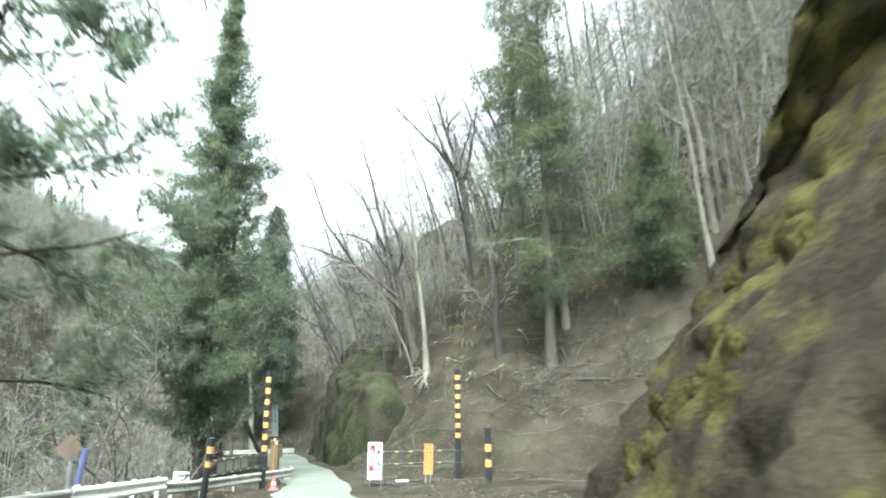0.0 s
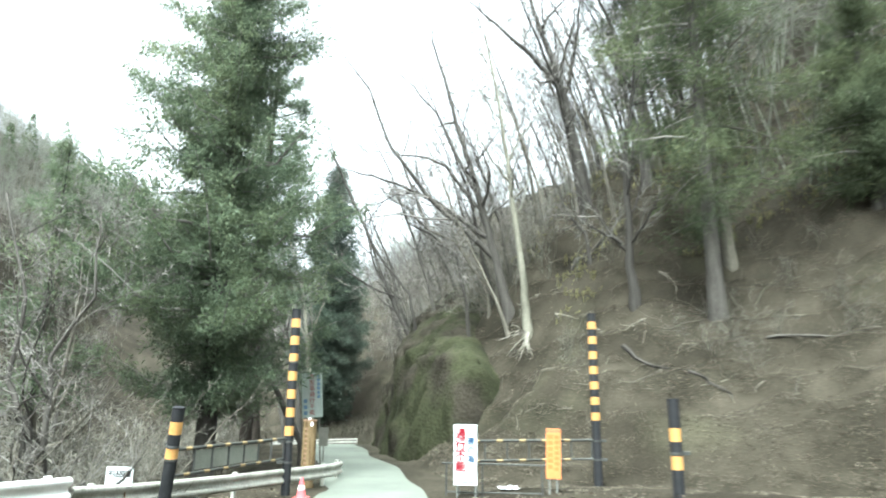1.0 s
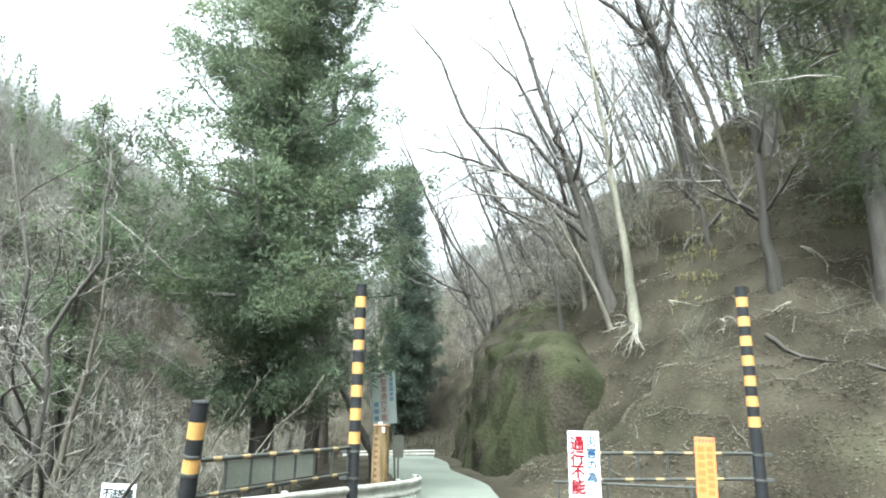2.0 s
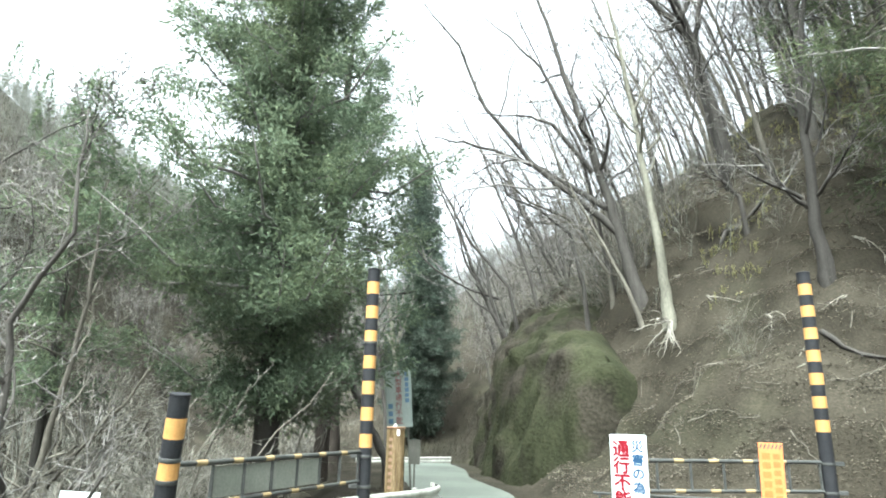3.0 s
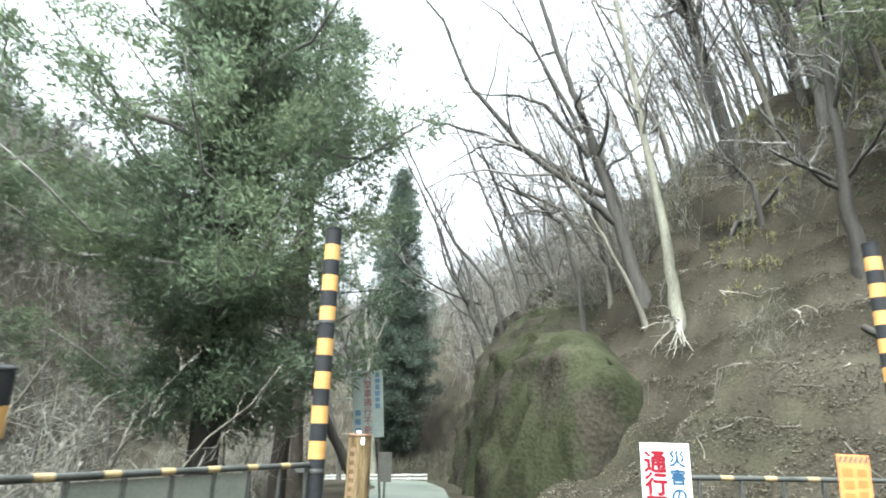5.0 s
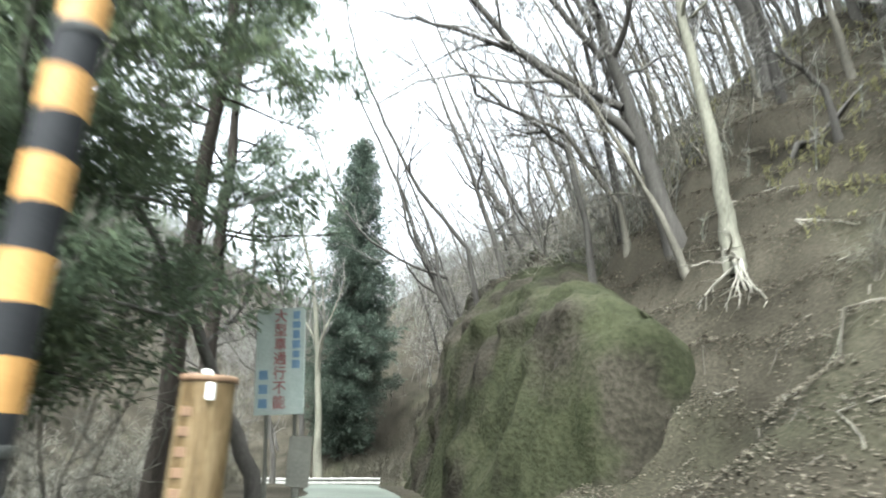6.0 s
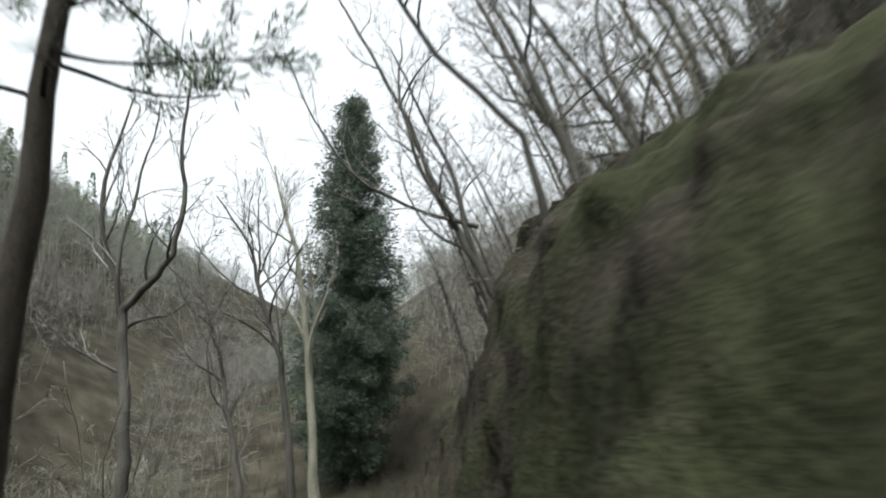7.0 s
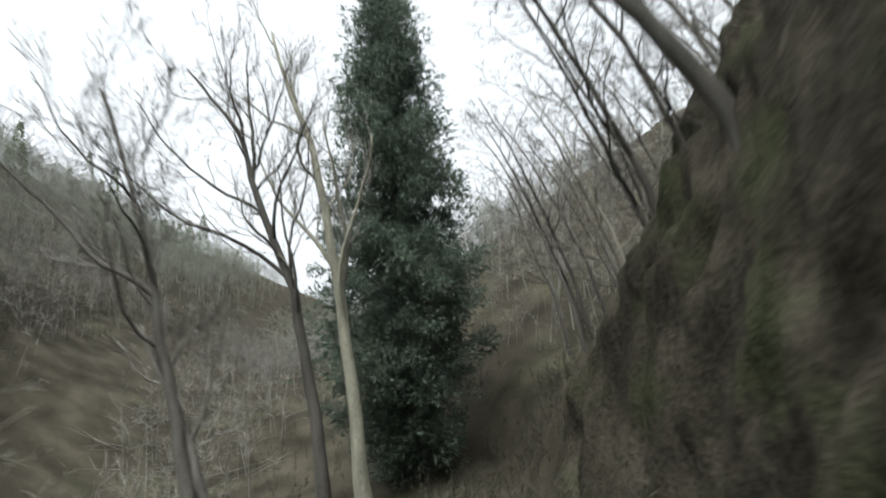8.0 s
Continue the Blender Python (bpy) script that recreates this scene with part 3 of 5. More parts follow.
def blades(pos, way, length, width, rng, mat, name, level=0.0):
    """Many small pointed leaf sprays: a folded diamond each."""
    count = len(pos)
    way = way / np.linalg.norm(way, axis=1, keepdims=True)
    ref = rng.normal(size=(count, 3)) * (1 - 0.6 * level) + np.array([0, 0, 1.6 * level])
    across = np.cross(way, ref)
    across /= np.linalg.norm(across, axis=1, keepdims=True)
    lift = np.cross(across, way) * (width * 0.35)[:, None]
    L, W = length[:, None], width[:, None]
    v = np.stack([pos, pos + way * L * 0.55 + across * W * 0.5 - lift, pos + way * L, pos + way * L * 0.45 - across * W * 0.5 - lift], 1).reshape(-1, 3)
    f = np.arange(count * 4).reshape(count, 4)
    me = bpy.data.meshes.new(name)
    me.vertices.add(len(v))
    me.vertices.foreach_set("co", v.ravel().astype(np.float32))
    tri = np.concatenate([f[:, [0, 1, 2]], f[:, [0, 2, 3]]], 1).reshape(-1)
    me.loops.add(len(tri))
    me.loops.foreach_set("vertex_index", tri.astype(np.int32))
    me.polygons.add(len(tri) // 3)
    me.polygons.foreach_set("loop_start", np.arange(0, len(tri), 3, dtype=np.int32))
    me.update(calc_edges=True)
    me.materials.append(mat)
    return me


def conifer(name, x, y, height, radius, label, seed, r=0.3, bare=0.12, gaps=0.25, boughs=150, clump=8, sprays=12, spray=0.26, droop=0.25, taper=0.9, mat=CEDAR, lean=(0, 0), ragged=0.3, z=None, fat=0.42, open_below=0.3, dense=6, flat=0.65, level=0.7, upturn=0.22, spread=0.3, leaf=0.16):
    """A conifer: tapering trunk, tiers of drooping boughs, and dense sprays with gaps between."""
    rng, nr = random.Random(seed), np.random.default_rng(seed)
    z = ground_z(x, y) if z is None else z
    tree = thing(name, x, y, z, label, "tree")
    T, B = Tubes(), Tubes()
    segs = 12
    trunk = [Vector((lean[0] * (i / segs) ** 1.3, lean[1] * (i / segs) ** 1.3, -0.5 + (height + 0.5) * i / segs)) for i in range(segs + 1)]
    T.tube(trunk, [max(r * (1.25 if i == 0 else 1) * (1 - 0.95 * i / segs), 0.02) for i in range(segs + 1)], 10)
    P, D, L = [], [], []
    for i in range(boughs):
        t = (i + rng.random()) / boughs
        zz = height * (bare + (0.995 - bare) * t)
        wide = radius * (1 - t) ** taper * (0.35 + 0.65 * min(1, t * 6)) + 0.12
        length = wide * rng.uniform(1 - ragged, 1 + ragged * 0.55)
        if rng.random() < gaps * 0.4:
            length *= 0.5
        if t < 0.3 and rng.random() < open_below:
            continue
        a = rng.uniform(0, 2 * math.pi)
        out = Vector((math.cos(a), math.sin(a), 0))
        k = zz / height
        p0 = Vector((lean[0] * k ** 1.3, lean[1] * k ** 1.3, zz))
        steps = 5
        pts = []
        for s in range(steps + 1):
            w = s / steps
            pts.append(p0 + out * length * w + Vector((0, 0, length * (0.12 * w - droop * w * w + upturn * max(0, w - 0.6)))))
        B.tube(pts, [max(0.016 * length * (1 - 0.85 * s / steps), 0.006) for s in range(steps + 1)], 3)
        clumps = max(2, int(clump * length / radius * 1.1))
        across = Vector((-out.y, out.x, 0))
        for c in range(clumps):
            w = 0.08 + 0.92 * (c + rng.random()) / clumps
            k0 = min(int(w * steps), steps - 1)
            mid = pts[k0].lerp(pts[k0 + 1], min(1.0, w * steps - k0)) + across * rng.uniform(-1, 1) * spread * length * (1 - 0.6 * w) + Vector((0, 0, rng.uniform(-0.15, 0.1)))
            size = fat * rng.uniform(0.6, 1.25) * min(1.0, length / 1.6 + 0.35)
            for _ in range(sprays):
                off = unit(rng) * size * rng.random() ** 0.5
                off.z *= flat
                P.append(mid + off)
                D.append(out * 0.5 + off.normalized() * 0.8 + Vector((0, 0, rng.uniform(-0.5, 0.3))))
                L.append(spray * rng.uniform(0.6, 1.2))
    P, D, L = np.array([tuple(q) for q in P]), np.array([tuple(q) for q in D]), np.array(L)
    rep = dense
    pos = np.repeat(P, rep, 0) + nr.normal(size=(len(P) * rep, 3)) * 0.11
    way = np.repeat(D, rep, 0) + nr.normal(size=(len(P) * rep, 3)) * 0.5
    length = np.repeat(L, rep) * nr.uniform(0.7, 1.2, len(P) * rep)
    part("trunk", T.mesh("trunk", BARK_DARK), BARK_DARK, tree)
    tagged(part("bough_frame", B.mesh("bough_frame", TWIG), TWIG, tree), kind="stuff")
    tagged(part("crown", blades(pos, way, length, length * leaf, nr, mat, "crown", level), mat, tree), kind="stuff")
    return tree


def pine(name, x, y, height, label, seed, r=0.22, lean=(0, 0), clear=0.3, boughs=26, reach=2.6, z=None, spray=0.2):
    """A pine with bare lower trunk, level boughs and open tufts of needles."""
    rng, nr = random.Random(seed), np.random.default_rng(seed)
    z = ground_z(x, y) if z is None else z
    tree = thing(name, x, y, z, label, "tree")
    T, B = Tubes(), Tubes()
    segs = 14
    trunk = [Vector((lean[0] * (i / segs), lean[1] * (i / segs), -0.5 + (height + 0.5) * i / segs)) + (unit(rng) * 0.06 if i else Vector()) for i in range(segs + 1)]
    T.tube(trunk, [max(r * (1.2 if i == 0 else 1) * (1 - 0.85 * i / segs), 0.03) for i in range(segs + 1)], 10)
    P, D = [], []
    for i in range(boughs):
        t = clear + (1 - clear) * (i + rng.random()) / boughs
        k = min(int(t * segs), segs - 1)
        p = trunk[k].lerp(trunk[k + 1], t * segs - k)
        a = rng.uniform(0, 2 * math.pi)
        d = Vector((math.cos(a), math.sin(a), rng.uniform(-0.15, 0.35)))
        length = reach * rng.uniform(0.5, 1.2) * (1.1 - 0.6 * t)
        limb = shoot(B, rng, p, d, length, 0.045, 0.18, 0.02, 4, 5, 0.3)
        for j in range(7):
            w = rng.uniform(0.3, 1)
            kk = min(int(w * 5), 4)
            q = limb[0][kk].lerp(limb[0][kk + 1], w * 5 - kk)
            dd = (limb[1][kk] + unit(rng) * 0.8 + Vector((0, 0, 0.1))).normalized()
            twig = shoot(B, rng, q, dd, length * 0.3, 0.012, 0.25, 0.03, 3, 3, 0.4)
            if rng.random() < 0.78:
                for e in twig[0][1:]:
                    for _ in range(24):
                        P.append(e + unit(rng) * 0.15)
                        D.append(dd + unit(rng) * 1.1)
    P, D = np.array([tuple(q) for q in P]), np.array([tuple(q) for q in D])
    length = nr.uniform(0.6, 1.3, len(P)) * spray
    part("trunk", T.mesh("trunk", BARK_PINE), BARK_PINE, tree)
    tagged(part("bough_frame", B.mesh("bough_frame", BARK_PINE), BARK_PINE, tree), kind="stuff")
    tagged(part("needle_crown", blades(P, D, length, length * 0.16, nr, PINE, "needle_crown", 0.6), PINE, tree), kind="stuff")
    return tree


# the tall cedar behind the gate and the slim one past the bend
conifer("cedar_tree", -10.45, 28.4, 24.6 - ground_z(-10.45, 28.4), 5.0, "tall dark green cedar with a ragged crown beside the gate", 5, 0.34, 0.1, 0.5, 400, 12, 17, 0.17, 0.3, 0.92, ragged=0.6, fat=0.42, open_below=0.2, dense=7, flat=0.75, level=0.3, upturn=0.9, spread=0.25, leaf=0.25)
conifer("cedar_tree", -19.2, 68.6, 25.2 - ground_z(-19.2, 68.6), 4.1, "slim dense dark cedar beyond the bend", 8, 0.35, 0.02, 0.1, 400, 8, 13, 0.27, 0.3, 0.5, ragged=0.24, fat=0.68, dense=5, mat=CEDAR_DARK, open_below=0.0, flat=0.9, level=0.3, upturn=0.5, leaf=0.28)
# conifers on the hillside
conifer("hill_conifer", 6.1, 32.2, 25, 4.1, "dark green conifer with a bare lower trunk on the slope", 12, 0.3, 0.13, 0.5, 130, 8, 13, 0.26, 0.4, 0.5, ragged=0.5, fat=0.7, open_below=0.2, flat=0.9, level=0.3, mat=CEDAR_OLIVE)
conifer("hill_conifer", 12.3, 33.0, 9.5, 3.0, "dark green conifer high on the leafy slope", 13, 0.25, 0.05, 0.5, 90, 8, 13, 0.28, 0.4, 0.55, ragged=0.5, fat=0.6, open_below=0.1, flat=0.9, level=0.3, mat=CEDAR_OLIVE)
conifer("hill_conifer", 5.2, 38.5, 24, 3.2, "thin green conifer among bare trees on the slope", 14, 0.24, 0.3, 0.6, 110, 7, 11, 0.28, 0.35, 0.55, ragged=0.55, fat=0.55, flat=0.9, level=0.3, mat=CEDAR_OLIVE)
conifer("young_conifer", -14.0, 25.3, 9.6 - ground_z(-14.0, 25.3), 2.1, "slim young conifer on the stream bank", 15, 0.12, 0.35, 0.5, 60, 7, 9, 0.22, 0.3, 0.7, ragged=0.5, fat=0.36, dense=6, flat=0.75, level=0.3)
# pines by the stream side
pine("pine_tree", -12.95, 37.94, 19, "slender pine with open needle tufts", 21, 0.24, (-0.6, 0), 0.33, 34, 3.2)
pine("pine_tree", -11.9, 34.5, 19, "slender pine with a dark straight trunk", 22, 0.27, (0.2, 0), 0.33, 34, 3.0)
pine("pine_tree", -7.4, 8.2, 11.5, "pine with boughs that hang over the road", 23, 0.2, (1.0, 0), 0.38, 42, 4.6, spray=0.3)

# ---- hero trees on the hillside
bare_tree("bare_tree", -0.5, 35.25, [(-0.1, 0, 1.3), (-0.27, 0, 3.3), (-0.62, 0, 6.3), (-1.07, 0, 10.1), (-1.7, 0, 14.0)], 0.19,
          "pale-barked leafless tree with exposed roots on the slope", BARK_PALE, 31, 13, 3.6, ((7, 0.45), (5, 0.5), (3, 0.5)), first=0.5, rise=0.12)
bare_tree("bare_tree", -1.2, 36.9, [(-0.35, 0, 1.2), (-0.6, 0, 2.2), (-1.1, 0, 4.3), (-1.7, 0, 6.65), (-2.25, 0, 8.35), (-3.05, 0, 11.6), (-3.7, 0, 13.7)], 0.25,
          "dark leafless tree that leans far over the bank", BARK_DARK, 32, 9, 3.6, ((7, 0.45), (5, 0.5), (3, 0.5)), first=0.4, rise=0.06, z=5.75,
          extra=(((-0.6, 0, 2.45), ((-1.85, 0, 3.7), (-3.8, 0, 5.6), (-5.6, 0, 8.1), (-6.75, 0, 11.1), (-8.3, 0, 13.4)), 0.15),
                 ((-1.05, 0, 3.5), ((-2.95, 0.2, 5.0), (-4.2, 0.2, 5.8), (-6.5, 0.1, 6.7), (-7.7, 0, 7.0)), 0.12),
                 ((-4.2, 0.2, 5.8), ((-5.3, 0.3, 5.75), (-7.1, 0.4, 4.9)), 0.05),
                 ((-1.5, 0, 4.9), ((-2.9, -0.2, 6.95), (-3.75, -0.3, 7.3), (-5.9, -0.4, 7.7)), 0.1),
                 ((-1.75, 0, 5.9), ((-3.4, 0.2, 9.7), (-4.6, 0.3, 11.3), (-5.9, 0.3, 12.8)), 0.08)))
bare_tree("bare_tree", -3.1, 37.5, [(-0.1, 0, 2.4), (-0.55, 0, 4.5), (-1.7, 0, 5.5), (-2.9, 0, 6.2), (-3.6, 0, 8.0)], 0.1,
          "thin dark leafless tree bent over the rock", BARK_DARK, 47, 9, 2.6, ((6, 0.45), (4, 0.5), (3, 0.5)), first=0.35)
bare_tree("bare_tree", -6.5, 44.0, [(-0.55, 0, 2.3), (-2.4, 0, 4.6), (-3.95, 0, 7.5), (-5.3, 0, 10.7), (-5.8, 0, 12.4), (-6.2, 0, 15.0)], 0.09,
          "slender leafless tree leaning out from the rock edge", BARK_DARK, 48, 9, 3.0, ((6, 0.45), (4, 0.5), (3, 0.5)), first=0.35, z=5.6)
bare_tree("bare_tree", -2.2, 38.0, [(-0.15, 0, 0.9), (-1.5, 0, 3.1), (-3.0, 0, 3.9), (-4.65, 0, 5.6), (-5.6, 0, 8.0)], 0.09,
          "thin leafless tree leaning over the bank", BARK_GREY, 49, 9, 2.6, ((6, 0.45), (4, 0.5), (3, 0.5)), first=0.35)
bare_tree("bare_tree", -1.2, 35.9, [(-0.5, 0, 1.1), (-1.2, 0, 2.6), (-2.4, 0.2, 5.2), (-3.5, 0.4, 8.0)], 0.09,
          "leaning grey leafless tree on the rocky slope", BARK_GREY, 33, 11, 3.2, ((7, 0.45), (5, 0.5), (3, 0.5)), first=0.35, rise=0.1)
bare_tree("bare_tree", 3.5, 33.0, [(-0.15, 0, 1.2), (-0.1, 0, 2.5), (-0.12, 0, 5.6), (0.38, 0, 8.6), (0.6, 0, 11.5)], 0.2,
          "dark crooked leafless tree on the leafy slope", BARK_DARK, 34, 12, 3.6, ((7, 0.45), (5, 0.5), (3, 0.5)), first=0.3, extra=(((-0.4, 0, 2.2), (-1.7, -0.2, 1.3), 0.07),))
bare_tree("bare_tree", 2.65, 40.6, [(-0.1, 0, 0.7), (-0.7, 0, 4.15), (-1.05, 0, 6.3), (-1.5, 0, 8.1), (-2.3, 0, 10.6), (-2.9, 0, 13)], 0.36,
          "stout dark forked leafless tree on the crest of the slope", BARK_DARK, 35, 9, 3.6, ((7, 0.45), (5, 0.5), (3, 0.5)), first=0.4,
          extra=(((-1.05, 0, 6.3), ((-2.45, 0, 8.2), (-4.5, 0, 10.5), (-6.0, 0, 12.0)), 0.16), ((-0.85, 0, 6.0), ((-0.3, 0, 8.6), (-0.1, 0, 9.9), (0.2, 0, 12.5)), 0.14)))
bare_tree("bare_tree", 6.2, 40.4, [(-0.4, 0, 3.0), (-0.7, 0, 6.0), (-0.9, 0, 9.5), (-1.4, 0, 13)], 0.26,
          "tall grey leafless tree on the upper slope", BARK_GREY, 36, 12, 3.6, ((7, 0.45), (5, 0.5), (3, 0.5)), first=0.4)
bare_tree("bare_tree", 2.3, 36.2, [(-0.2, 0, 1.4), (-0.9, 0, 2.2), (-1.5, 0, 4.0), (-1.2, 0, 6.5)], 0.09,
          "thin crooked leafless sapling on the slope", BARK_DARK, 37, 10, 1.8, ((7, 0.45), (5, 0.5), (3, 0.5)), first=0.3)
bare_tree("bare_tree", -8.2, 52.5, [(0.0, 0, 3.2), (-0.7, 0, 4.6), (-1.4, 0, 6.0), (-2.3, 0, 7.9), (-3.4, 0, 11.0), (-5.0, 0, 14.5), (-6.8, 0, 18)], 0.22,
          "dark leafless tree that leans out over the rock", BARK_DARK, 38, 9, 4.2, ((6, 0.45), (4, 0.5), (3, 0.5)), first=0.45, rise=0.06, fork=0.7, z=2.4,
          extra=(((-1.0, 0, 5.4), (-1.4, 0.3, 9.5), 0.12), ((-1.8, 0, 7.0), (-3.4, 0.4, 8.5), 0.1), ((-0.9, 0, 6.6), (-10.0, 0, 4.8), 0.085), ((-1.1, 0, 5.6), (-5.0, 0, 1.9), 0.07)))
bare_tree("bare_tree", -4.6, 51.0, [(-0.9, 0, 2.0), (-2.3, 0, 4.6), (-3.7, 0, 8.2), (-5.0, 0, 11.5)], 0.24,
          "dark leafless tree that leans from the wooded crest", BARK_DARK, 46, 8, 3.8, ((6, 0.45), (4, 0.5), (3, 0.5)), first=0.35, rise=0.06, fork=0.7, z=8.4,
          extra=(((-1.2, 0, 2.6), (-1.0, 0.3, 7.5), 0.11),))
bare_tree("bare_tree", -3.6, 46.0, [(-0.5, 0, 1.4), (-1.4, 0, 3.2), (-2.8, 0, 6.0), (-4.2, 0, 9.5)], 0.13,
          "dark leafless tree leaning from the top of the rock", BARK_DARK, 39, 14, 4.2, ((7, 0.45), (5, 0.5), (3, 0.5)), first=0.25, rise=0.06, fork=0.75,
          extra=(((-0.4, 0, 1.2), (-1.5, 0.5, 7.5), 0.11),))
# ---- past the bend: pale tree and its neighbours
SWEEP = ((7, 0.5), (5, 0.5), (3, 0.5))
bare_tree("pale_tree", -18.1, 61.2, [(-0.3, 0, 3.5), (-0.8, 0, 8), (-1.5, 0, 12.5), (-2.4, 0, 15), (-3.2, 0, 18)], 0.25,
          "pale tree with several slender upright stems", BARK_PALE, 41, 8, 4.6, SWEEP, first=0.5, rise=0.14, fork=0.4,
          extra=(((-0.7, 0, 7.0), (0.3, 0, 6.5), 0.11), ((-0.5, 0, 5.8), (-1.0, 0, 7), 0.1), ((-0.8, 0, 8), (-3.2, 0, 6.5), 0.09)))
bare_tree("bare_tree", -18.2, 58.9, [(-0.4, 0, 3.5), (-1.0, 0, 7), (-2.3, 0, 10.4), (-2.9, 0, 12.6), (-5.0, 0, 15.5)], 0.2,
          "tall dark leafless tree leaning over the stream side", BARK_DARK, 42, 13, 5.0, SWEEP, first=0.35, rise=0.1, fork=0.55,
          extra=(((-1.1, 0, 7.4), (-4.8, 0, 5.2), 0.07), ((-2.0, 0, 9.6), (-4.8, 0, 3.6), 0.06), ((-2.4, 0, 10.8), (0.3, 0, 5.0), 0.07)))
bare_tree("bare_tree", -16.6, 51.2, [(-0.1, 0, 1.2), (-0.4, 0, 2.4), (-0.8, 0, 3.9), (-1.1, 0, 5.2), (-1.7, 0, 7.0), (-2.5, 0, 9.0)], 0.14,
          "dark leafless tree with a broken top", BARK_DARK, 43, 12, 3.6, SWEEP, first=0.45, fork=0.6, extra=(((0.05, 0, 1.6), (-0.9, 0.1, 3.8), 0.08), ((-1.0, 0, 4.8), (-3.4, 0, 3.0), 0.06)))
bare_tree("bare_tree", -16.4, 45.1, [(0.0, 0, 1.3), (-0.12, 0, 2.8), (-0.5, 0, 5.0), (-0.65, 0, 6.0), (0.15, 0, 6.8), (0.5, 0, 7.3), (0.68, 0, 8.7), (0.4, 0, 10.6), (0.45, 0, 12.2)], 0.17,
          "crooked dark leafless tree by the stream side", BARK_DARK, 44, 7, 2.0, ((4, 0.5), (3, 0.5), (2, 0.5)), first=0.4, fork=0.6,
          extra=(((-0.6, 0, 5.8), (-2.3, 0.2, 6.0), 0.1), ((-0.55, 0, 5.4), (-1.2, 0, 6.6), 0.07), ((-0.4, 0, 4.4), (-2.6, 0, 0.9), 0.05)))
bare_tree("bare_tree", -8.4, 31.8, [(-0.23, 0, 0.85), (-0.85, 0, 1.95), (-1.42, 0, 3.05), (-2.1, 0, 4.0), (-3.2, 0.1, 5.6), (-4.2, 0.2, 7.6)], 0.15,
          "dark leaning leafless tree behind the road sign", BARK_DARK, 45, 9, 3.0, SWEEP, first=0.45)
# ---- on the near left
bare_tree("bare_tree", -10.7, 21.3, [(0.3, 0, 1.2), (0.15, 0, 2.6), (-0.6, 0, 3.9), (-0.5, 0, 5.6), (-1.4, 0, 8.0)], 0.11,
          "dark crooked leafless tree behind the guardrail", BARK_DARK, 51, 11, 3.6, first=0.12, fork=0.9, twigs=((6, 0.45), (4, 0.5), (3, 0.5)))
bare_tree("bare_tree", -10.2, 20.6, [(-0.2, 0, 1.3), (0.5, 0, 2.6), (0.4, 0, 4.2), (1.1, 0, 5.4), (1.0, 0, 7.2)], 0.085,
          "thin leafless tree behind the guardrail", BARK_DARK, 52, 9, 3.0, first=0.15, fork=0.9, twigs=((6, 0.45), (4, 0.5), (3, 0.5)))
bare_tree("bare_tree", -13.8, 25.5, [(0.1, 0, 2.0), (-0.3, 0, 4.5), (-0.2, 0, 7.0), (0.3, 0, 9.5)], 0.14,
          "twiggy leafless tree on the stream bank", BARK_GREY, 53, 11, 3.6, first=0.2, twigs=((7, 0.45), (5, 0.5), (3, 0.5)), twig=TWIG_PALE)
bare_tree("bare_tree", -12.6, 24.0, [(-0.2, 0, 1.5), (0.2, 0, 3.5), (0.6, 0, 6.0), (0.5, 0, 8)], 0.1,
          "thin twiggy leafless tree on the stream bank", BARK_GREY, 54, 11, 3.2, first=0.2, twigs=((7, 0.45), (5, 0.5), (3, 0.5)), twig=TWIG_PALE)


# ---- many like trees: a few shapes, copied over the slopes
def sapling_shape(i, lean):
    rng = random.Random(600 + i)
    h = rng.uniform(9, 13)
    path = [(-lean * h * 0.12, 0, h * 0.25), (-lean * h * 0.3, rng.uniform(-0.3, 0.3), h * 0.5), (-lean * h * 0.55, rng.uniform(-0.3, 0.3), h * 0.78), (-lean * h * 0.8, 0, h)]
    return bare_tree("leaning_tree", 0, 0, path, rng.uniform(0.065, 0.12), "slender leafless tree on the wooded slope", BARK_GREY if i % 3 == 2 else BARK_DARK, 600 + i, 11, 3.2,
                     ((5, 0.45), (4, 0.5), (2, 0.55)), 0.28, 0.1, 0.85, "leafless trees on the slope", z=-200, twig=TWIG_PALE if i >= 20 else TWIG)


def scatter(shapes, spots, seed, lo=0.75, hi=1.25):
    rng = random.Random(seed)
    used = set()
    for x, y in spots:
        k = rng.randrange(len(shapes))
        m = pose(x, y, ground_z(x, y) - 0.1, 0, 0, rng.uniform(-40, 40)) @ Matrix.Diagonal((*[rng.uniform(lo, hi)] * 3, 1))
        if k in used:
            ob = copy_thing(shapes[k], m)
            ob.matrix_basis = m
        else:
            used.add(k)
            shapes[k].matrix_basis = m


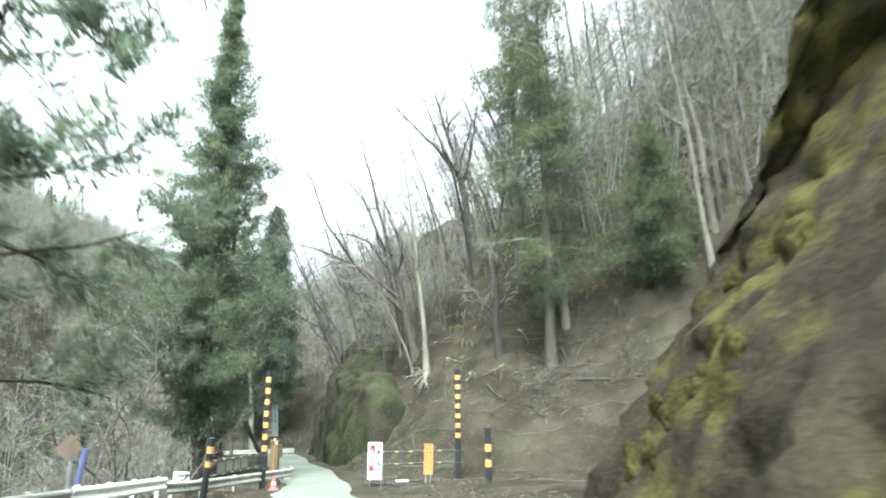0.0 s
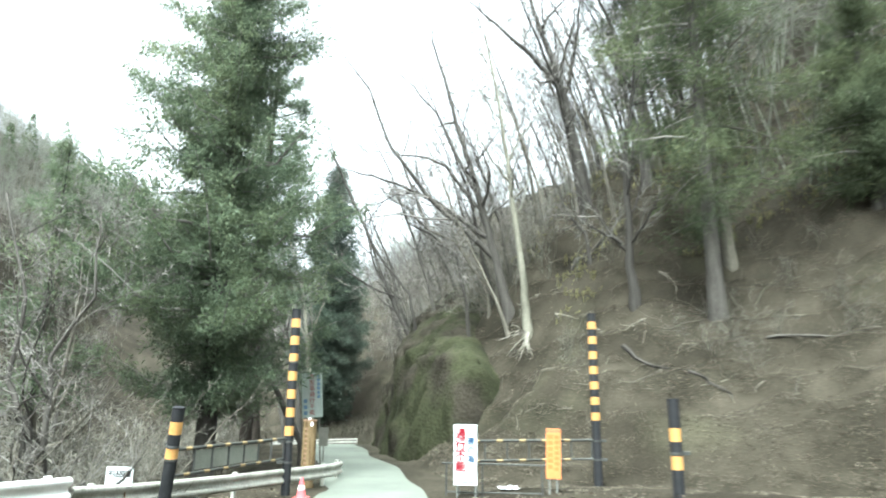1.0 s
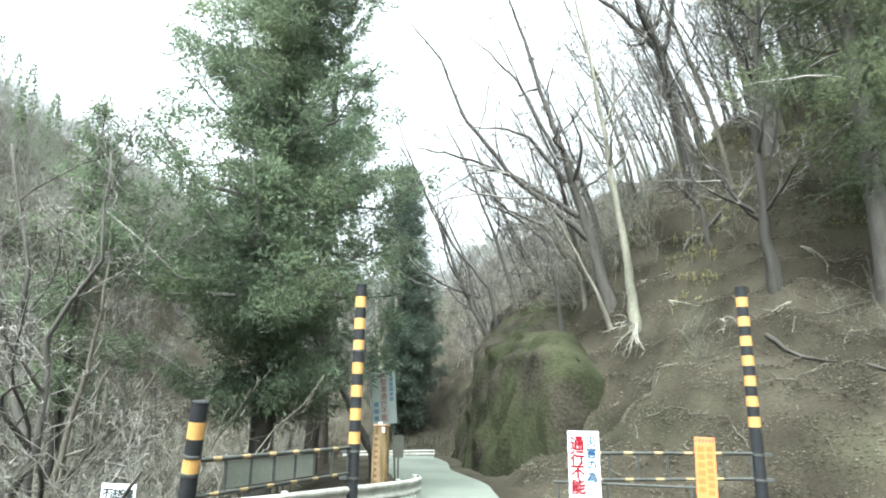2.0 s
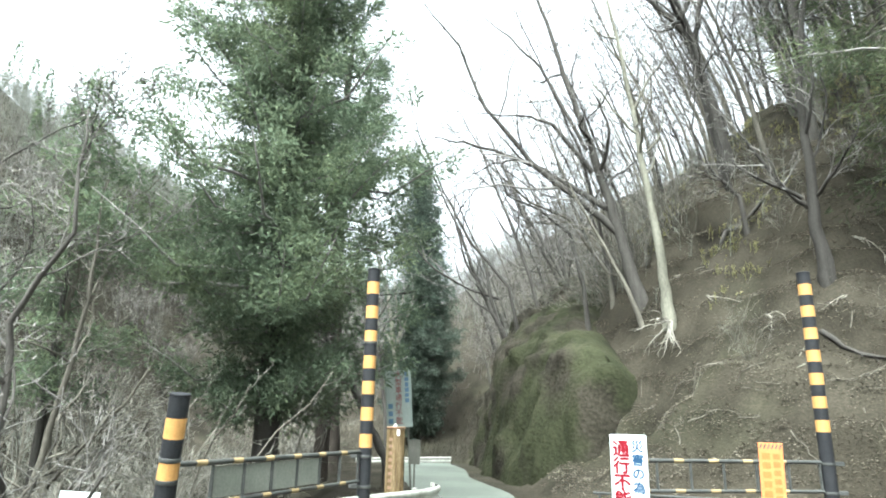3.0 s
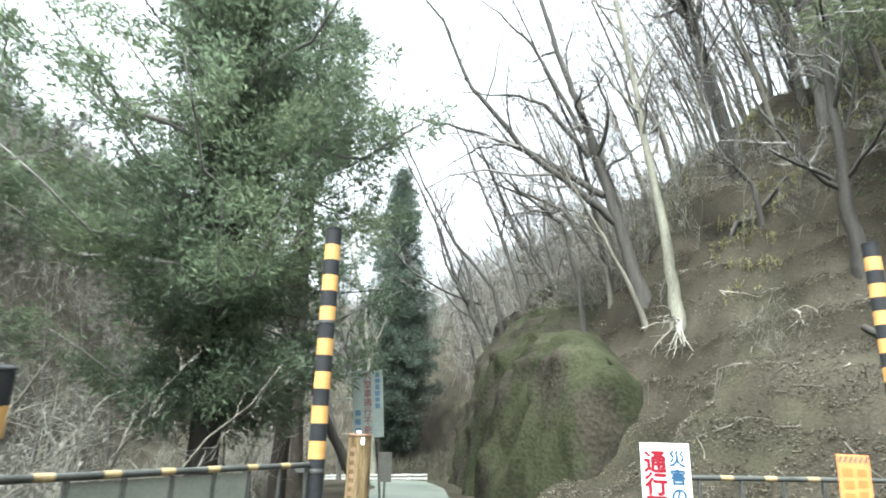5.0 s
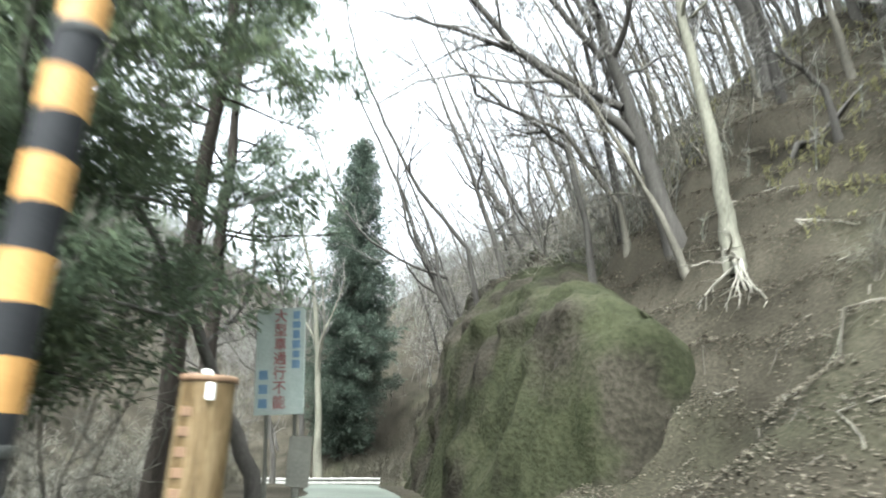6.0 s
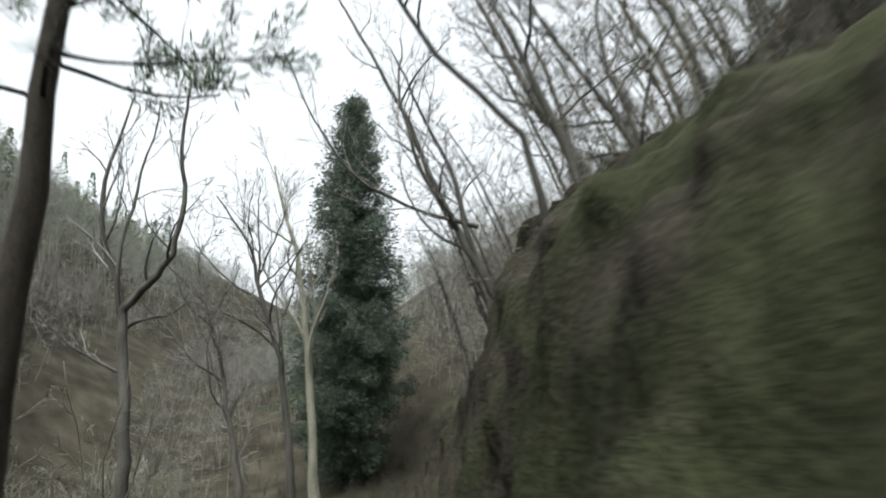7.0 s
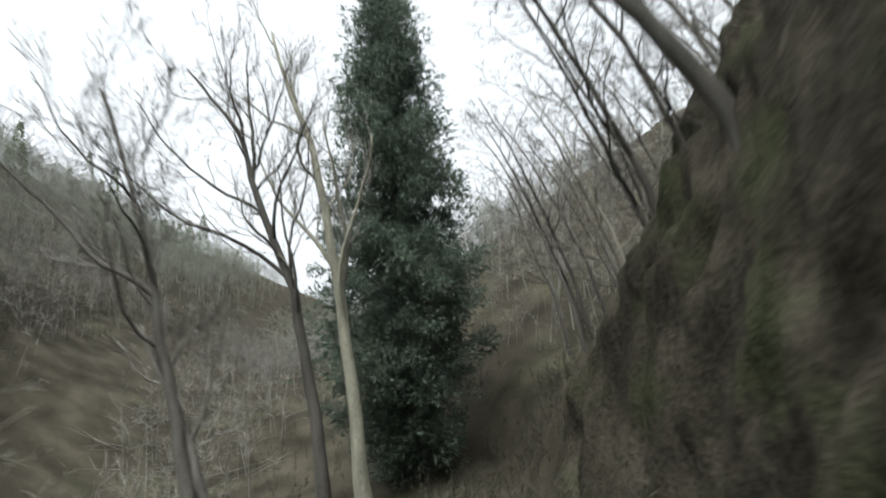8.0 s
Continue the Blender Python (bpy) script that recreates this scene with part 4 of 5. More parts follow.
rs = random.Random(77)
ridge_spots = []
while len(ridge_spots) < 88:
    x, y = rs.uniform(-13, 9), rs.uniform(37, 74)
    d, ty, _ = side(np.array([x]), np.array([y]), HILL_TOE)
    if d[0] > 2.6 and d[0] < 26 and all((x - a) ** 2 + (y - b) ** 2 > 1.0 for a, b in ridge_spots):
        ridge_spots.append((x, y))
slope_spots = []
while len(slope_spots) < 64:
    x, y = rs.uniform(5, 32), rs.uniform(29, 56)
    d, ty, _ = side(np.array([x]), np.array([y]), HILL_TOE)
    if d[0] > 7:
        slope_spots.append((x, y))
while len(ridge_spots) < 128:
    x, y = rs.uniform(-7, 11), rs.uniform(39, 54)
    d, ty, _ = side(np.array([x]), np.array([y]), HILL_TOE)
    if d[0] > 4.0 and all((x - a) ** 2 + (y - b) ** 2 > 0.7 for a, b in ridge_spots):
        ridge_spots.append((x, y))
scatter([sapling_shape(i, 0.45) for i in range(7)], ridge_spots, 1)
scatter([sapling_shape(10 + i, 0.12) for i in range(5)], slope_spots, 2, 1.1, 1.9)


def shrub_shape(i):
    rng = random.Random(800 + i)
    ob = thing("bare_shrub", 0, 0, -200, "leafless many-stemmed brown shrub on the bank", "shrub", "shrubs on the bank")
    W = Tubes()
    for _ in range(8):
        T = Tubes()
        d = Vector((rng.uniform(-0.5, 0.5), rng.uniform(-0.5, 0.5), 1)).normalized()
        stem = shoot(T, rng, Vector((rng.uniform(-0.4, 0.4), rng.uniform(-0.4, 0.4), -0.2)), d, rng.uniform(2.0, 4.4), rng.uniform(0.016, 0.032), 0.3, 0.02, 4, 7, 0.3)
        branch_out(W, rng, stem, [(5, 0.42), (3, 0.5), (2, 0.5)], 3, 0.25, 0.8, 0.05)
        part("stem", T.mesh("stem", BARK_GREY), BARK_GREY, ob)
    tagged(part("twig_crown", W.mesh("twig_crown", TWIG_PALE), TWIG_PALE, ob), kind="stuff")
    return ob


shrub_spots = []
while len(shrub_spots) < 44:
    x, y = rs.uniform(-24, -8), rs.uniform(17, 60)
    s, _, _ = side(np.array([x]), np.array([y]), ROAD)
    if -14 < s[0] < -4.2:
        shrub_spots.append((x, y))
scatter([shrub_shape(i) for i in range(6)], shrub_spots, 3, 0.7, 1.3)
scatter([shrub_shape(20 + i) for i in range(3)], [(rs.uniform(-1.0, 11), rs.uniform(29.5, 39)) for _ in range(22)], 7, 0.22, 0.5)
crest_spots = []
while len(crest_spots) < 26:
    x, y = rs.uniform(-8, 1), rs.uniform(38, 52)
    d, ty, _ = side(np.array([x]), np.array([y]), HILL_TOE)
    if 3.2 < d[0] < 6.5:
        crest_spots.append((x, y))
scatter([shrub_shape(30 + i) for i in range(3)], crest_spots, 8, 0.8, 1.4)
left_spots = []
while len(left_spots) < 26:
    x, y = rs.uniform(-34, -11), rs.uniform(16, 66)
    s, _, _ = side(np.array([x]), np.array([y]), ROAD)
    if -28 < s[0] < -7.5 and (x + 10.6) ** 2 + (y - 29) ** 2 > 6:
        left_spots.append((x, y))
scatter([sapling_shape(20 + i, 0.1) for i in range(5)], left_spots, 4, 0.6, 1.05)


def far_wood(name, spots, label, seed, lo, hi, twigs=32, mat=TWIG_HAZED, w=0.034, stem=0.12):
    """A far leafless wood: a thin trunk and a fan of boughs a tree, all in one sheet of woodland."""
    rng = random.Random(seed)
    T = Tubes()
    for x, y, z in spots:
        h = rng.uniform(lo, hi)
        p = Vector((x, y, z - 0.3))
        lean = Vector((rng.uniform(-0.15, 0.15), rng.uniform(-0.15, 0.15), 1))
        T.tube([p, p + lean * h * 0.5, p + lean * h], [stem, stem * 0.7, stem * 0.2], 3, False)
        for _ in range(twigs):
            t = rng.uniform(0.2, 1)
            q = p + lean * h * t
            d = unit(rng)
            d.z = abs(d.z) * 0.9 + 0.3
            e = q + d.normalized() * h * rng.uniform(0.15, 0.36)
            k = len(T.v)
            a = d.cross(unit(rng)).normalized() * w
            T.v.extend([q - a, q + a, e])
            T.f.append((k, k + 1, k + 2))
    tagged(new(name, T.mesh(name, mat, False)), label, "woodland", kind="stuff")


def crown_wood(name, spots, label, seed, lo, hi, boughs=7, fine=8, mat=TWIG_HAZED, w=0.03):
    """A leafless wood seen from afar: a thin bent trunk, spreading boughs and many fine twigs a tree."""
    nr = np.random.default_rng(seed)
    spots = np.array(spots)
    count = len(spots)
    h = nr.uniform(lo, hi, count)
    foot = spots - (0, 0, 0.3)
    lean = np.concatenate([nr.uniform(-0.22, 0.22, (count, 2)), np.ones((count, 1))], 1)
    tris = []

    def slivers(p, e, width):
        d = e - p
        a = np.cross(d, nr.normal(size=d.shape))
        a *= (width / np.linalg.norm(a, axis=1))[:, None]
        tris.append(np.stack([p - a, p + a, e], 1))
        tris.append(np.stack([p - np.cross(d, a) / np.linalg.norm(d, axis=1)[:, None], p + np.cross(d, a) / np.linalg.norm(d, axis=1)[:, None], e], 1))

    slivers(foot, foot + lean * (h * 0.95)[:, None], w * 1.3 + h * 0.002)
    H = np.repeat(h, boughs)
    t = nr.uniform(0.25, 0.85, count * boughs)
    p = np.repeat(foot, boughs, 0) + np.repeat(lean, boughs, 0) * (H * t)[:, None]
    d = nr.normal(size=p.shape) * (1, 1, 0.4) + (0, 0, 0.75)
    d /= np.linalg.norm(d, axis=1)[:, None]
    L = H * nr.uniform(0.2, 0.42, len(H)) * (1.2 - 0.5 * t)
    e = p + d * L[:, None]
    slivers(p, e, np.full(len(p), w))
    P, E, D, R = (np.repeat(v, fine, 0) for v in (p, e, d, L))
    k = nr.uniform(0.15, 1, len(P))[:, None]
    q = P + (E - P) * k
    f = D + nr.normal(size=q.shape) * 0.65
    f /= np.linalg.norm(f, axis=1)[:, None]
    tip = q + f * (R * nr.uniform(0.25, 0.55, len(R)))[:, None]
    a = np.cross(f, nr.normal(size=f.shape))
    a *= (w * 0.55 / np.linalg.norm(a, axis=1))[:, None]
    tris.append(np.stack([q - a, q + a, tip], 1))
    v = np.concatenate(tris).reshape(-1, 3)
    me = bpy.data.meshes.new(name)
    me.vertices.add(len(v))
    me.vertices.foreach_set("co", v.ravel().astype(np.float32))
    me.loops.add(len(v))
    me.loops.foreach_set("vertex_index", np.arange(len(v), dtype=np.int32))
    me.polygons.add(len(v) // 3)
    me.polygons.foreach_set("loop_start", np.arange(0, len(v), 3, dtype=np.int32))
    me.update(calc_edges=True)
    me.materials.append(mat)
    tagged(new(name, me), label, "woodland", kind="stuff")


rs = random.Random(5)


def wood_spots(n, x0, x1, y0, y1, keep):
    xs, ys = np.array([rs.uniform(x0, x1) for _ in range(n)]), np.array([rs.uniform(y0, y1) for _ in range(n)])
    s, _, _ = side(xs, ys, ROAD)
    d, _, _ = side(xs, ys, HILL_TOE)
    zs = land(xs, ys)
    return [(x, y, z) for x, y, z, a, b in zip(xs, ys, zs, s, d) if keep(x, y, a, b)]


crown_wood("far_woodland", wood_spots(7000, -125, -20, -8, 230, lambda x, y, s, d: s < -15), "leafless grey-brown wood on the mountain across the stream", 61, 4, 8, 7, 8, w=0.019)
crown_wood("far_woodland", wood_spots(1500, -60, 70, 70, 190, lambda x, y, s, d: d > 6 or (s < -8 and y > 74)), "leafless grey wood on the mountain ahead", 62, 3.5, 6.5)
crown_wood("far_woodland", wood_spots(1500, 9, 70, 26, 90, lambda x, y, s, d: d > 11), "leafless grey wood on the upper hillside", 63, 9, 15, 8, 8)


def clear_of_road(s):
    return abs(s) > 3.2


crown_wood("far_woodland", wood_spots(1500, -70, -6, 60, 125, lambda x, y, s, d: clear_of_road(s) and (x < -26 or y > 74)), "leafless grey wood round the bend of the road", 64, 2.5, 6, 8, 8, TWIG, w=0.016)
crown_wood("far_woodland", wood_spots(3600, -200, -20, 105, 360, lambda x, y, s, d: abs(s) > 7), "leafless grey wood at the head of the valley", 68, 7, 11, 6, 7, w=0.04)
crown_wood("far_woodland", wood_spots(4500, -150, -42, 84, 260, lambda x, y, s, d: s < -14), "dense leafless wood on the shoulder of the mountain", 74, 4, 8, 6, 6, w=0.028)
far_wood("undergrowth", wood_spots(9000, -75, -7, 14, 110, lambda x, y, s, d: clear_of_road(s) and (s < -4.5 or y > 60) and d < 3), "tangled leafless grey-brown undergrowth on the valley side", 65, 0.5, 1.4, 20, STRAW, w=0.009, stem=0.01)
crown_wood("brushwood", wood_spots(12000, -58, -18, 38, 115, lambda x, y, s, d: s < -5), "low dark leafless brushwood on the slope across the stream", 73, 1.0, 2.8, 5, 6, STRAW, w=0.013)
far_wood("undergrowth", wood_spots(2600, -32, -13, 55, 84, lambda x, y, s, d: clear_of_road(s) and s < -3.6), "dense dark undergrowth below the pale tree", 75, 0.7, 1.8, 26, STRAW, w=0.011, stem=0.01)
far_wood("dry_grass_bank", wood_spots(9000, -50, -9, 12, 44, lambda x, y, s, d: s < -8.5), "pale dry grass and brush on the far bank of the stream", 72, 0.3, 0.9, 16, STRAW_PALE, w=0.012, stem=0.008)
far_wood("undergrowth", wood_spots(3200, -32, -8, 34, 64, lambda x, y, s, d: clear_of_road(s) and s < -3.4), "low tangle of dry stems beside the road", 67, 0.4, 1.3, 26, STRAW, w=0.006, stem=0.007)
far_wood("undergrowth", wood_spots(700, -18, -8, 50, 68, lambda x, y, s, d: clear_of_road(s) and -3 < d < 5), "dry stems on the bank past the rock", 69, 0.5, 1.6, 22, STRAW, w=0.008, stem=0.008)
far_wood("hill_grass", wood_spots(24000, -1.5, 24, 34.5, 58, lambda x, y, s, d: d > 5 and value_noise(np.array([x / 1.6]), np.array([y / 1.6]), 44)[0] > -0.06), "tufts of dry yellow-green grass near the crest of the slope", 70, 0.2, 0.5, 14, GRASS, w=0.016, stem=0.006)
far_wood("undergrowth", wood_spots(1200, -14, 30, 36, 75, lambda x, y, s, d: d > 3.5), "thin leafless undergrowth on the upper slope", 66, 0.8, 2.2, 18, w=0.012, stem=0.014)


def far_conifers(name, spots, label, seed):
    """Far evergreens: each a tapering heap of sprays."""
    rng, nr = random.Random(seed), np.random.default_rng(seed)
    P, D, L = [], [], []
    for x, y, z in spots:
        h = rng.uniform(7, 14)
        for _ in range(620):
            t = rng.random() ** 1.3
            a = rng.uniform(0, 6.283)
            rad = h * 0.17 * (1 - t) * rng.uniform(0.4, 1.1)
            P.append((x + rad * math.cos(a), y + rad * math.sin(a), z + h * (0.1 + 0.9 * t)))
            D.append((math.cos(a), math.sin(a), rng.uniform(-0.5, 0.3)))
            L.append(rng.uniform(0.25, 0.6))
    L = np.array(L)
    me = blades(np.array(P), np.array(D), L, L * 0.6, nr, CEDAR, name)
    tagged(new(name, me), label, "woodland", kind="stuff")


far_conifers("far_evergreens", wood_spots(260, -150, -24, 10, 260, lambda x, y, s, d: s < -22 and (y > 150 or rs.random() < 0.3))
             + wood_spots(110, -40, -21, 63, 104, lambda x, y, s, d: s < -4.5), "scattered dark evergreens on the far slopes", 71)


# ---------------------------------------------------------------- gate, signs and rails
def striped_post(name, x, y, z0, bands, r, label, lean=None, fittings=()):
    """A steel post with painted bands, from the ground up: (top height, black or yellow) each."""
    ob = thing(name, x, y, z0, label, "gate post")
    if lean:
        ob.matrix_basis = pose(x, y, z0, *lean)
    low = -0.4
    for top, dark in bands:
        part("black_band" if dark else "yellow_band", rod(r, top - low, Matrix.Translation((0, 0, low)), 20), BLACK if dark else YELLOW, ob)
        low = top
    part("cap", rod(r + 0.004, 0.03, Matrix.Translation((0, 0, low)), 20, bevel=0.008), BLACK, ob)
    for h, a in fittings:
        part("hinge", joined(rod(r + 0.008, 0.05, Matrix.Translation((0, 0, h)), 20, bevel=0.005), box(0.16, 0.06, 0.07, pose(0, 0, 0, 0, 0, a) @ Matrix.Translation((r + 0.06, 0, h + 0.035)))), DARKSTEEL, ob)
    return ob


def bands_up(first, step, count, cap):
    """Black to the first height, then yellow and black by turns, and a black cap."""
    out = [(first, True)]
    for i in range(count):
        out.append((first + step * (i + 1), i % 2 == 1))
    return out + [(first + step * count + cap, True)]


G = -0.2
striped_post("tall_gate_post", -6.345, 24.565, G, bands_up(1.37, 0.2185, 13, 0.22), 0.108, "tall black and yellow banded steel gate post", fittings=((1.2, 200), (0.72, 200), (3.1, 150)))
striped_post("tall_gate_post", 1.215, 26.82, 0.0, bands_up(1.57, 0.2, 13, 0.2), 0.112, "tall black and yellow banded steel gate post below the slope", fittings=((1.02, 0), (0.55, 0)))
striped_post("short_gate_post", -7.05, 20.42, 0.0, [(0.97, True), (1.18, False), (1.41, True), (1.63, False), (1.86, True)], 0.108, "short leaning black and yellow banded gate post", lean=(6, 7, 0), fittings=((1.16, 150), (0.93, 150)))
striped_post("short_gate_post", 2.27, 22.4, 0.1, [(0.68, True), (0.93, False), (1.2, True), (1.45, False), (1.71, True), (1.76, False), (1.98, True)][:5] + [(1.98, True)], 0.11, "short black and yellow banded gate post at the road's edge", fittings=((0.95, 0),))


def gate_panel(name, a, b, z_top, z_low, label, bars, plate=None):
    """A low barrier panel: two striped rails, uprights, and sheets of plate where it has them."""
    a, b = Vector((a[0], a[1], 0)), Vector((b[0], b[1], 0))
    ob = thing(name, a.x, a.y, 0, label, "gate", rz=math.degrees(math.atan2(b.y - a.y, b.x - a.x)))
    span = (b - a).length
    for zz, rr in ((z_top, 0.032), (z_low, 0.028)):
        rail = part("rail", rod(rr, span, between((0, 0, zz), (span, 0, zz)), 12), DARKSTEEL, ob)
        step = 0.62
        for i in range(int(span / step)):
            x = 0.3 + step * i
            part("yellow_band", rod(rr + 0.003, 0.17, between((x, 0, 0), (x + 0.17, 0, 0)), 12), RAIL_YELLOW, rail, at=Matrix.Translation((0, 0, zz)))
    for i in range(bars + 1):
        x = 0.03 + (span - 0.06) * i / bars
        part("upright", rod(0.023, z_top - z_low, Matrix.Translation((x, 0, z_low)), 8), DARKSTEEL, ob)
    if plate:
        for x0, x1 in plate:
            part("plate", box(x1 - x0 - 0.03, 0.012, z_top - z_low - 0.1, Matrix.Translation(((x0 + x1) / 2, 0.012, (z_top + z_low) / 2)), 0.003), PLATE, ob)
    return ob


gate_panel("gate_panel", (-6.98, 20.5), (-6.4, 24.45), 1.1, 0.64, "low dark steel gate panel with yellow-striped rails and grey plates", 7,
           [(0.6, 1.15), (1.15, 1.7), (1.7, 2.3), (2.3, 2.9)])
gate_panel("gate_panel", (-2.2, 25.3), (1.1, 26.78), 1.07, 0.6, "low dark steel gate panel with yellow-striped rails", 6)


def standing_sign():
    """The white closure board on its steel easel."""
    x0, x1, y, z0, z1 = -2.35, -1.79, 25.0, 0.08, 1.475
    ob = thing("closure_sign", (x0 + x1) / 2, y, G, "white standing board with red and blue Japanese road-closure writing", "sign")
    w, h, zc = x1 - x0, z1 - z0, (z0 + z1) / 2 - G
    part("board", box(w, 0.022, h, Matrix.Translation((0, 0, zc)), 0.004), WHITE, ob)
    for i, ch in enumerate("通行不能"):
        part("writing", writing(ch, 0.265, RED_INK, bold=0.04), RED_INK, ob, "red writing", pose(-0.115, -0.0135, z1 - G - 0.235 - 0.25 * i))
    for i, ch in enumerate("災害の為"):
        part("writing", writing(ch, 0.19, BLUE_INK, bold=0.034), BLUE_INK, ob, "blue writing", pose(0.135, -0.0135, z1 - G - 0.19 - 0.205 * i))
    for i in range(9):
        part("small_writing", box(0.04, 0.003, 0.035, Matrix.Translation((-0.22 + 0.055 * i, -0.0125, z0 - G + 0.07)), 0), BLUE_INK, ob)
    for sx in (-0.2, 0.24):
        part("leg", rod(0.014, 0.75, Matrix.Translation((sx, 0.03, -0.05)), 8), STEEL, ob)
        part("brace", rod(0.012, 1.05, between((sx, 0.03, 0.9), (sx, 0.55, -0.05)), 8), STEEL, ob)
    part("foot_rail", rod(0.012, 0.5, between((-0.22, 0.5, 0.05), (0.26, 0.5, 0.05)), 8), STEEL, ob)


def orange_sign():
    x0, x1, y, z0, z1 = -0.17, 0.18, 25.3, 0.24, 1.4
    ob = thing("orange_sign", (x0 + x1) / 2, y, G, "narrow orange notice board on thin legs with a striped top edge", "sign")
    ob.matrix_basis = pose((x0 + x1) / 2, y, G, 0, 1.5, 6)
    w, h, zc = x1 - x0, z1 - z0, (z0 + z1) / 2 - G
    part("board", box(w, 0.02, h, Matrix.Translation((0, 0, zc)), 0.004), ORANGE, ob)
    for i in range(6):
        part("stripe", box(0.028, 0.003, 0.075, pose(-0.14 + 0.056 * i, -0.0115, z1 - G - 0.055, 0, 25, 0), 0), BROWN, ob)
    for col, top, count, size in ((-0.075, 0.2, 6, 0.115), (0.075, 0.2, 7, 0.1)):
        for i in range(count):
            part("writing", box(size, 0.003, size * 0.8, Matrix.Translation((col, -0.0115, z1 - G - top - (size + 0.022) * i)), 0), ORANGE_INK, ob)
    for sx in (-0.09, 0.09):
        part("leg", rod(0.014, 0.6, Matrix.Translation((sx, 0.025, -0.1)), 8), STEEL, ob)


standing_sign()
orange_sign()


def pipe_barrier():
    ob = thing("pipe_barrier", -1.4, 25.2, G, "dull dark steel pipe barrier standing behind the signs", "barrier")
    part("rail", rod(0.021, 2.5, between((-1.25, 0, 0.76), (1.25, 0.1, 0.74)), 10), DARKSTEEL, ob)
    part("foot_rail", rod(0.016, 2.3, between((-1.15, 0, 0.1), (1.15, 0.1, 0.1)), 10), DARKSTEEL, ob)
    for sx in (-1.15, -0.28, 1.15):
        part("leg", rod(0.02, 0.85, Matrix.Translation((sx, 0.05 + 0.04 * sx, -0.09)), 10), DARKSTEEL, ob)


pipe_barrier()


def big_board():
    ob = thing("warning_board", -7.86, 31.17, ground_z(-7.86, 31.17), "faded grey-white notice board with red and blue columns on two posts", "sign")
    g = ob.matrix_basis.translation.z
    ob.matrix_basis = pose(-7.86, 31.17, g, 3, -3.5, 2)
    zc = 2.2 - g
    part("board", box(0.73, 0.03, 1.52, Matrix.Translation((0, 0, zc)), 0.006), BOARD, ob)
    for i, ch in enumerate("大型車通行不能"):
        part("writing", writing(ch, 0.2, RED_FADED, bold=0.02), RED_FADED, ob, "faded red writing", pose(0.0, -0.019, zc + 0.63 - 0.205 * i))
    for i in range(6):
        part("writing", box(0.1 + 0.015 * (i % 2), 0.004, 0.115 - 0.02 * (i % 3 == 1), Matrix.Translation((0.24, -0.017, zc + 0.65 - 0.142 * i)), 0), BLUE_FADED, ob, "faded blue bar of writing")
    for i in range(3):
        part("writing", box(0.13, 0.004, 0.13, Matrix.Translation((-0.24, -0.017, zc - 0.2 - 0.2 * i)), 0), BLUE_FADED, ob, "faded blue bar of writing")
    for sx in (-0.2, 0.22):
        part("post", rod(0.03, zc + 1.0, Matrix.Translation((sx, 0.05, -0.4)), 12), SIGN_BACK, ob)


def wooden_post_sign():
    x, y = -6.43, 26.35
    ob = thing("wooden_guide_post", x, y, ground_z(x, y) - 0.05, "thick varnished wooden guide post with carved writing and a dark cap", "sign post")
    top = 1.46 - ob.matrix_basis.translation.z
    shaft = joined(rod(0.195, top * 0.5 + 0.2, Matrix.Translation((0, 0, -0.2)), 28, 0.187), rod(0.187, top * 0.5, Matrix.Translation((0, 0, top * 0.5)), 28, 0.178))
    for v in shaft.verts:
        w = noise.noise(Vector((v.co.x * 6, v.co.y * 6, v.co.z * 1.5)))
        v.co.x *= 1 + 0.03 * w
        v.co.y *= 1 + 0.03 * w
    part("post", shaft, WOOD, ob)
    cap = part("cap", rod(0.192, 0.045, Matrix.Translation((0, 0, top - 0.005)), 28, bevel=0.012), WOOD_DARK, ob)
    # the knob's glint is put into its white colour
    part("knob", rod(0.035, 0.05, Matrix.Translation((-0.02, 0, top + 0.035)), 12, bevel=0.012), RAILWHITE, cap, "knob coloured white for its glint")
    # pale worn patch of the post, added as a thin white box
    part("pale_patch", box(0.05, 0.02, 0.11, Matrix.Translation((0.11, -0.165, top - 0.07)), 0.005), RAILWHITE, ob, "pale worn patch at the top corner")
    for i in range(8):
        part("carved_writing", box(0.075, 0.006, 0.06, Matrix.Translation((-0.03, -0.183 - 0.0008 * i, top - 0.2 - 0.125 * i)), 0.002), WOOD_DARK, ob)


def small_grey_sign():
    x, y = -7.25, 30.2
    ob = thing("back_of_sign", x, y, ground_z(x, y), "small plain grey sign plate on a thin pole", "sign")
    g = ob.matrix_basis.translation.z
    part("plate", box(0.3, 0.012, 0.6, Matrix.Translation((0, 0, 0.85 - g)), 0.003), SIGN_BACK, ob)
    part("pole", rod(0.025, 1.3 - g, Matrix.Translation((0, 0.03, -0.3)), 12), SIGN_BACK, ob)


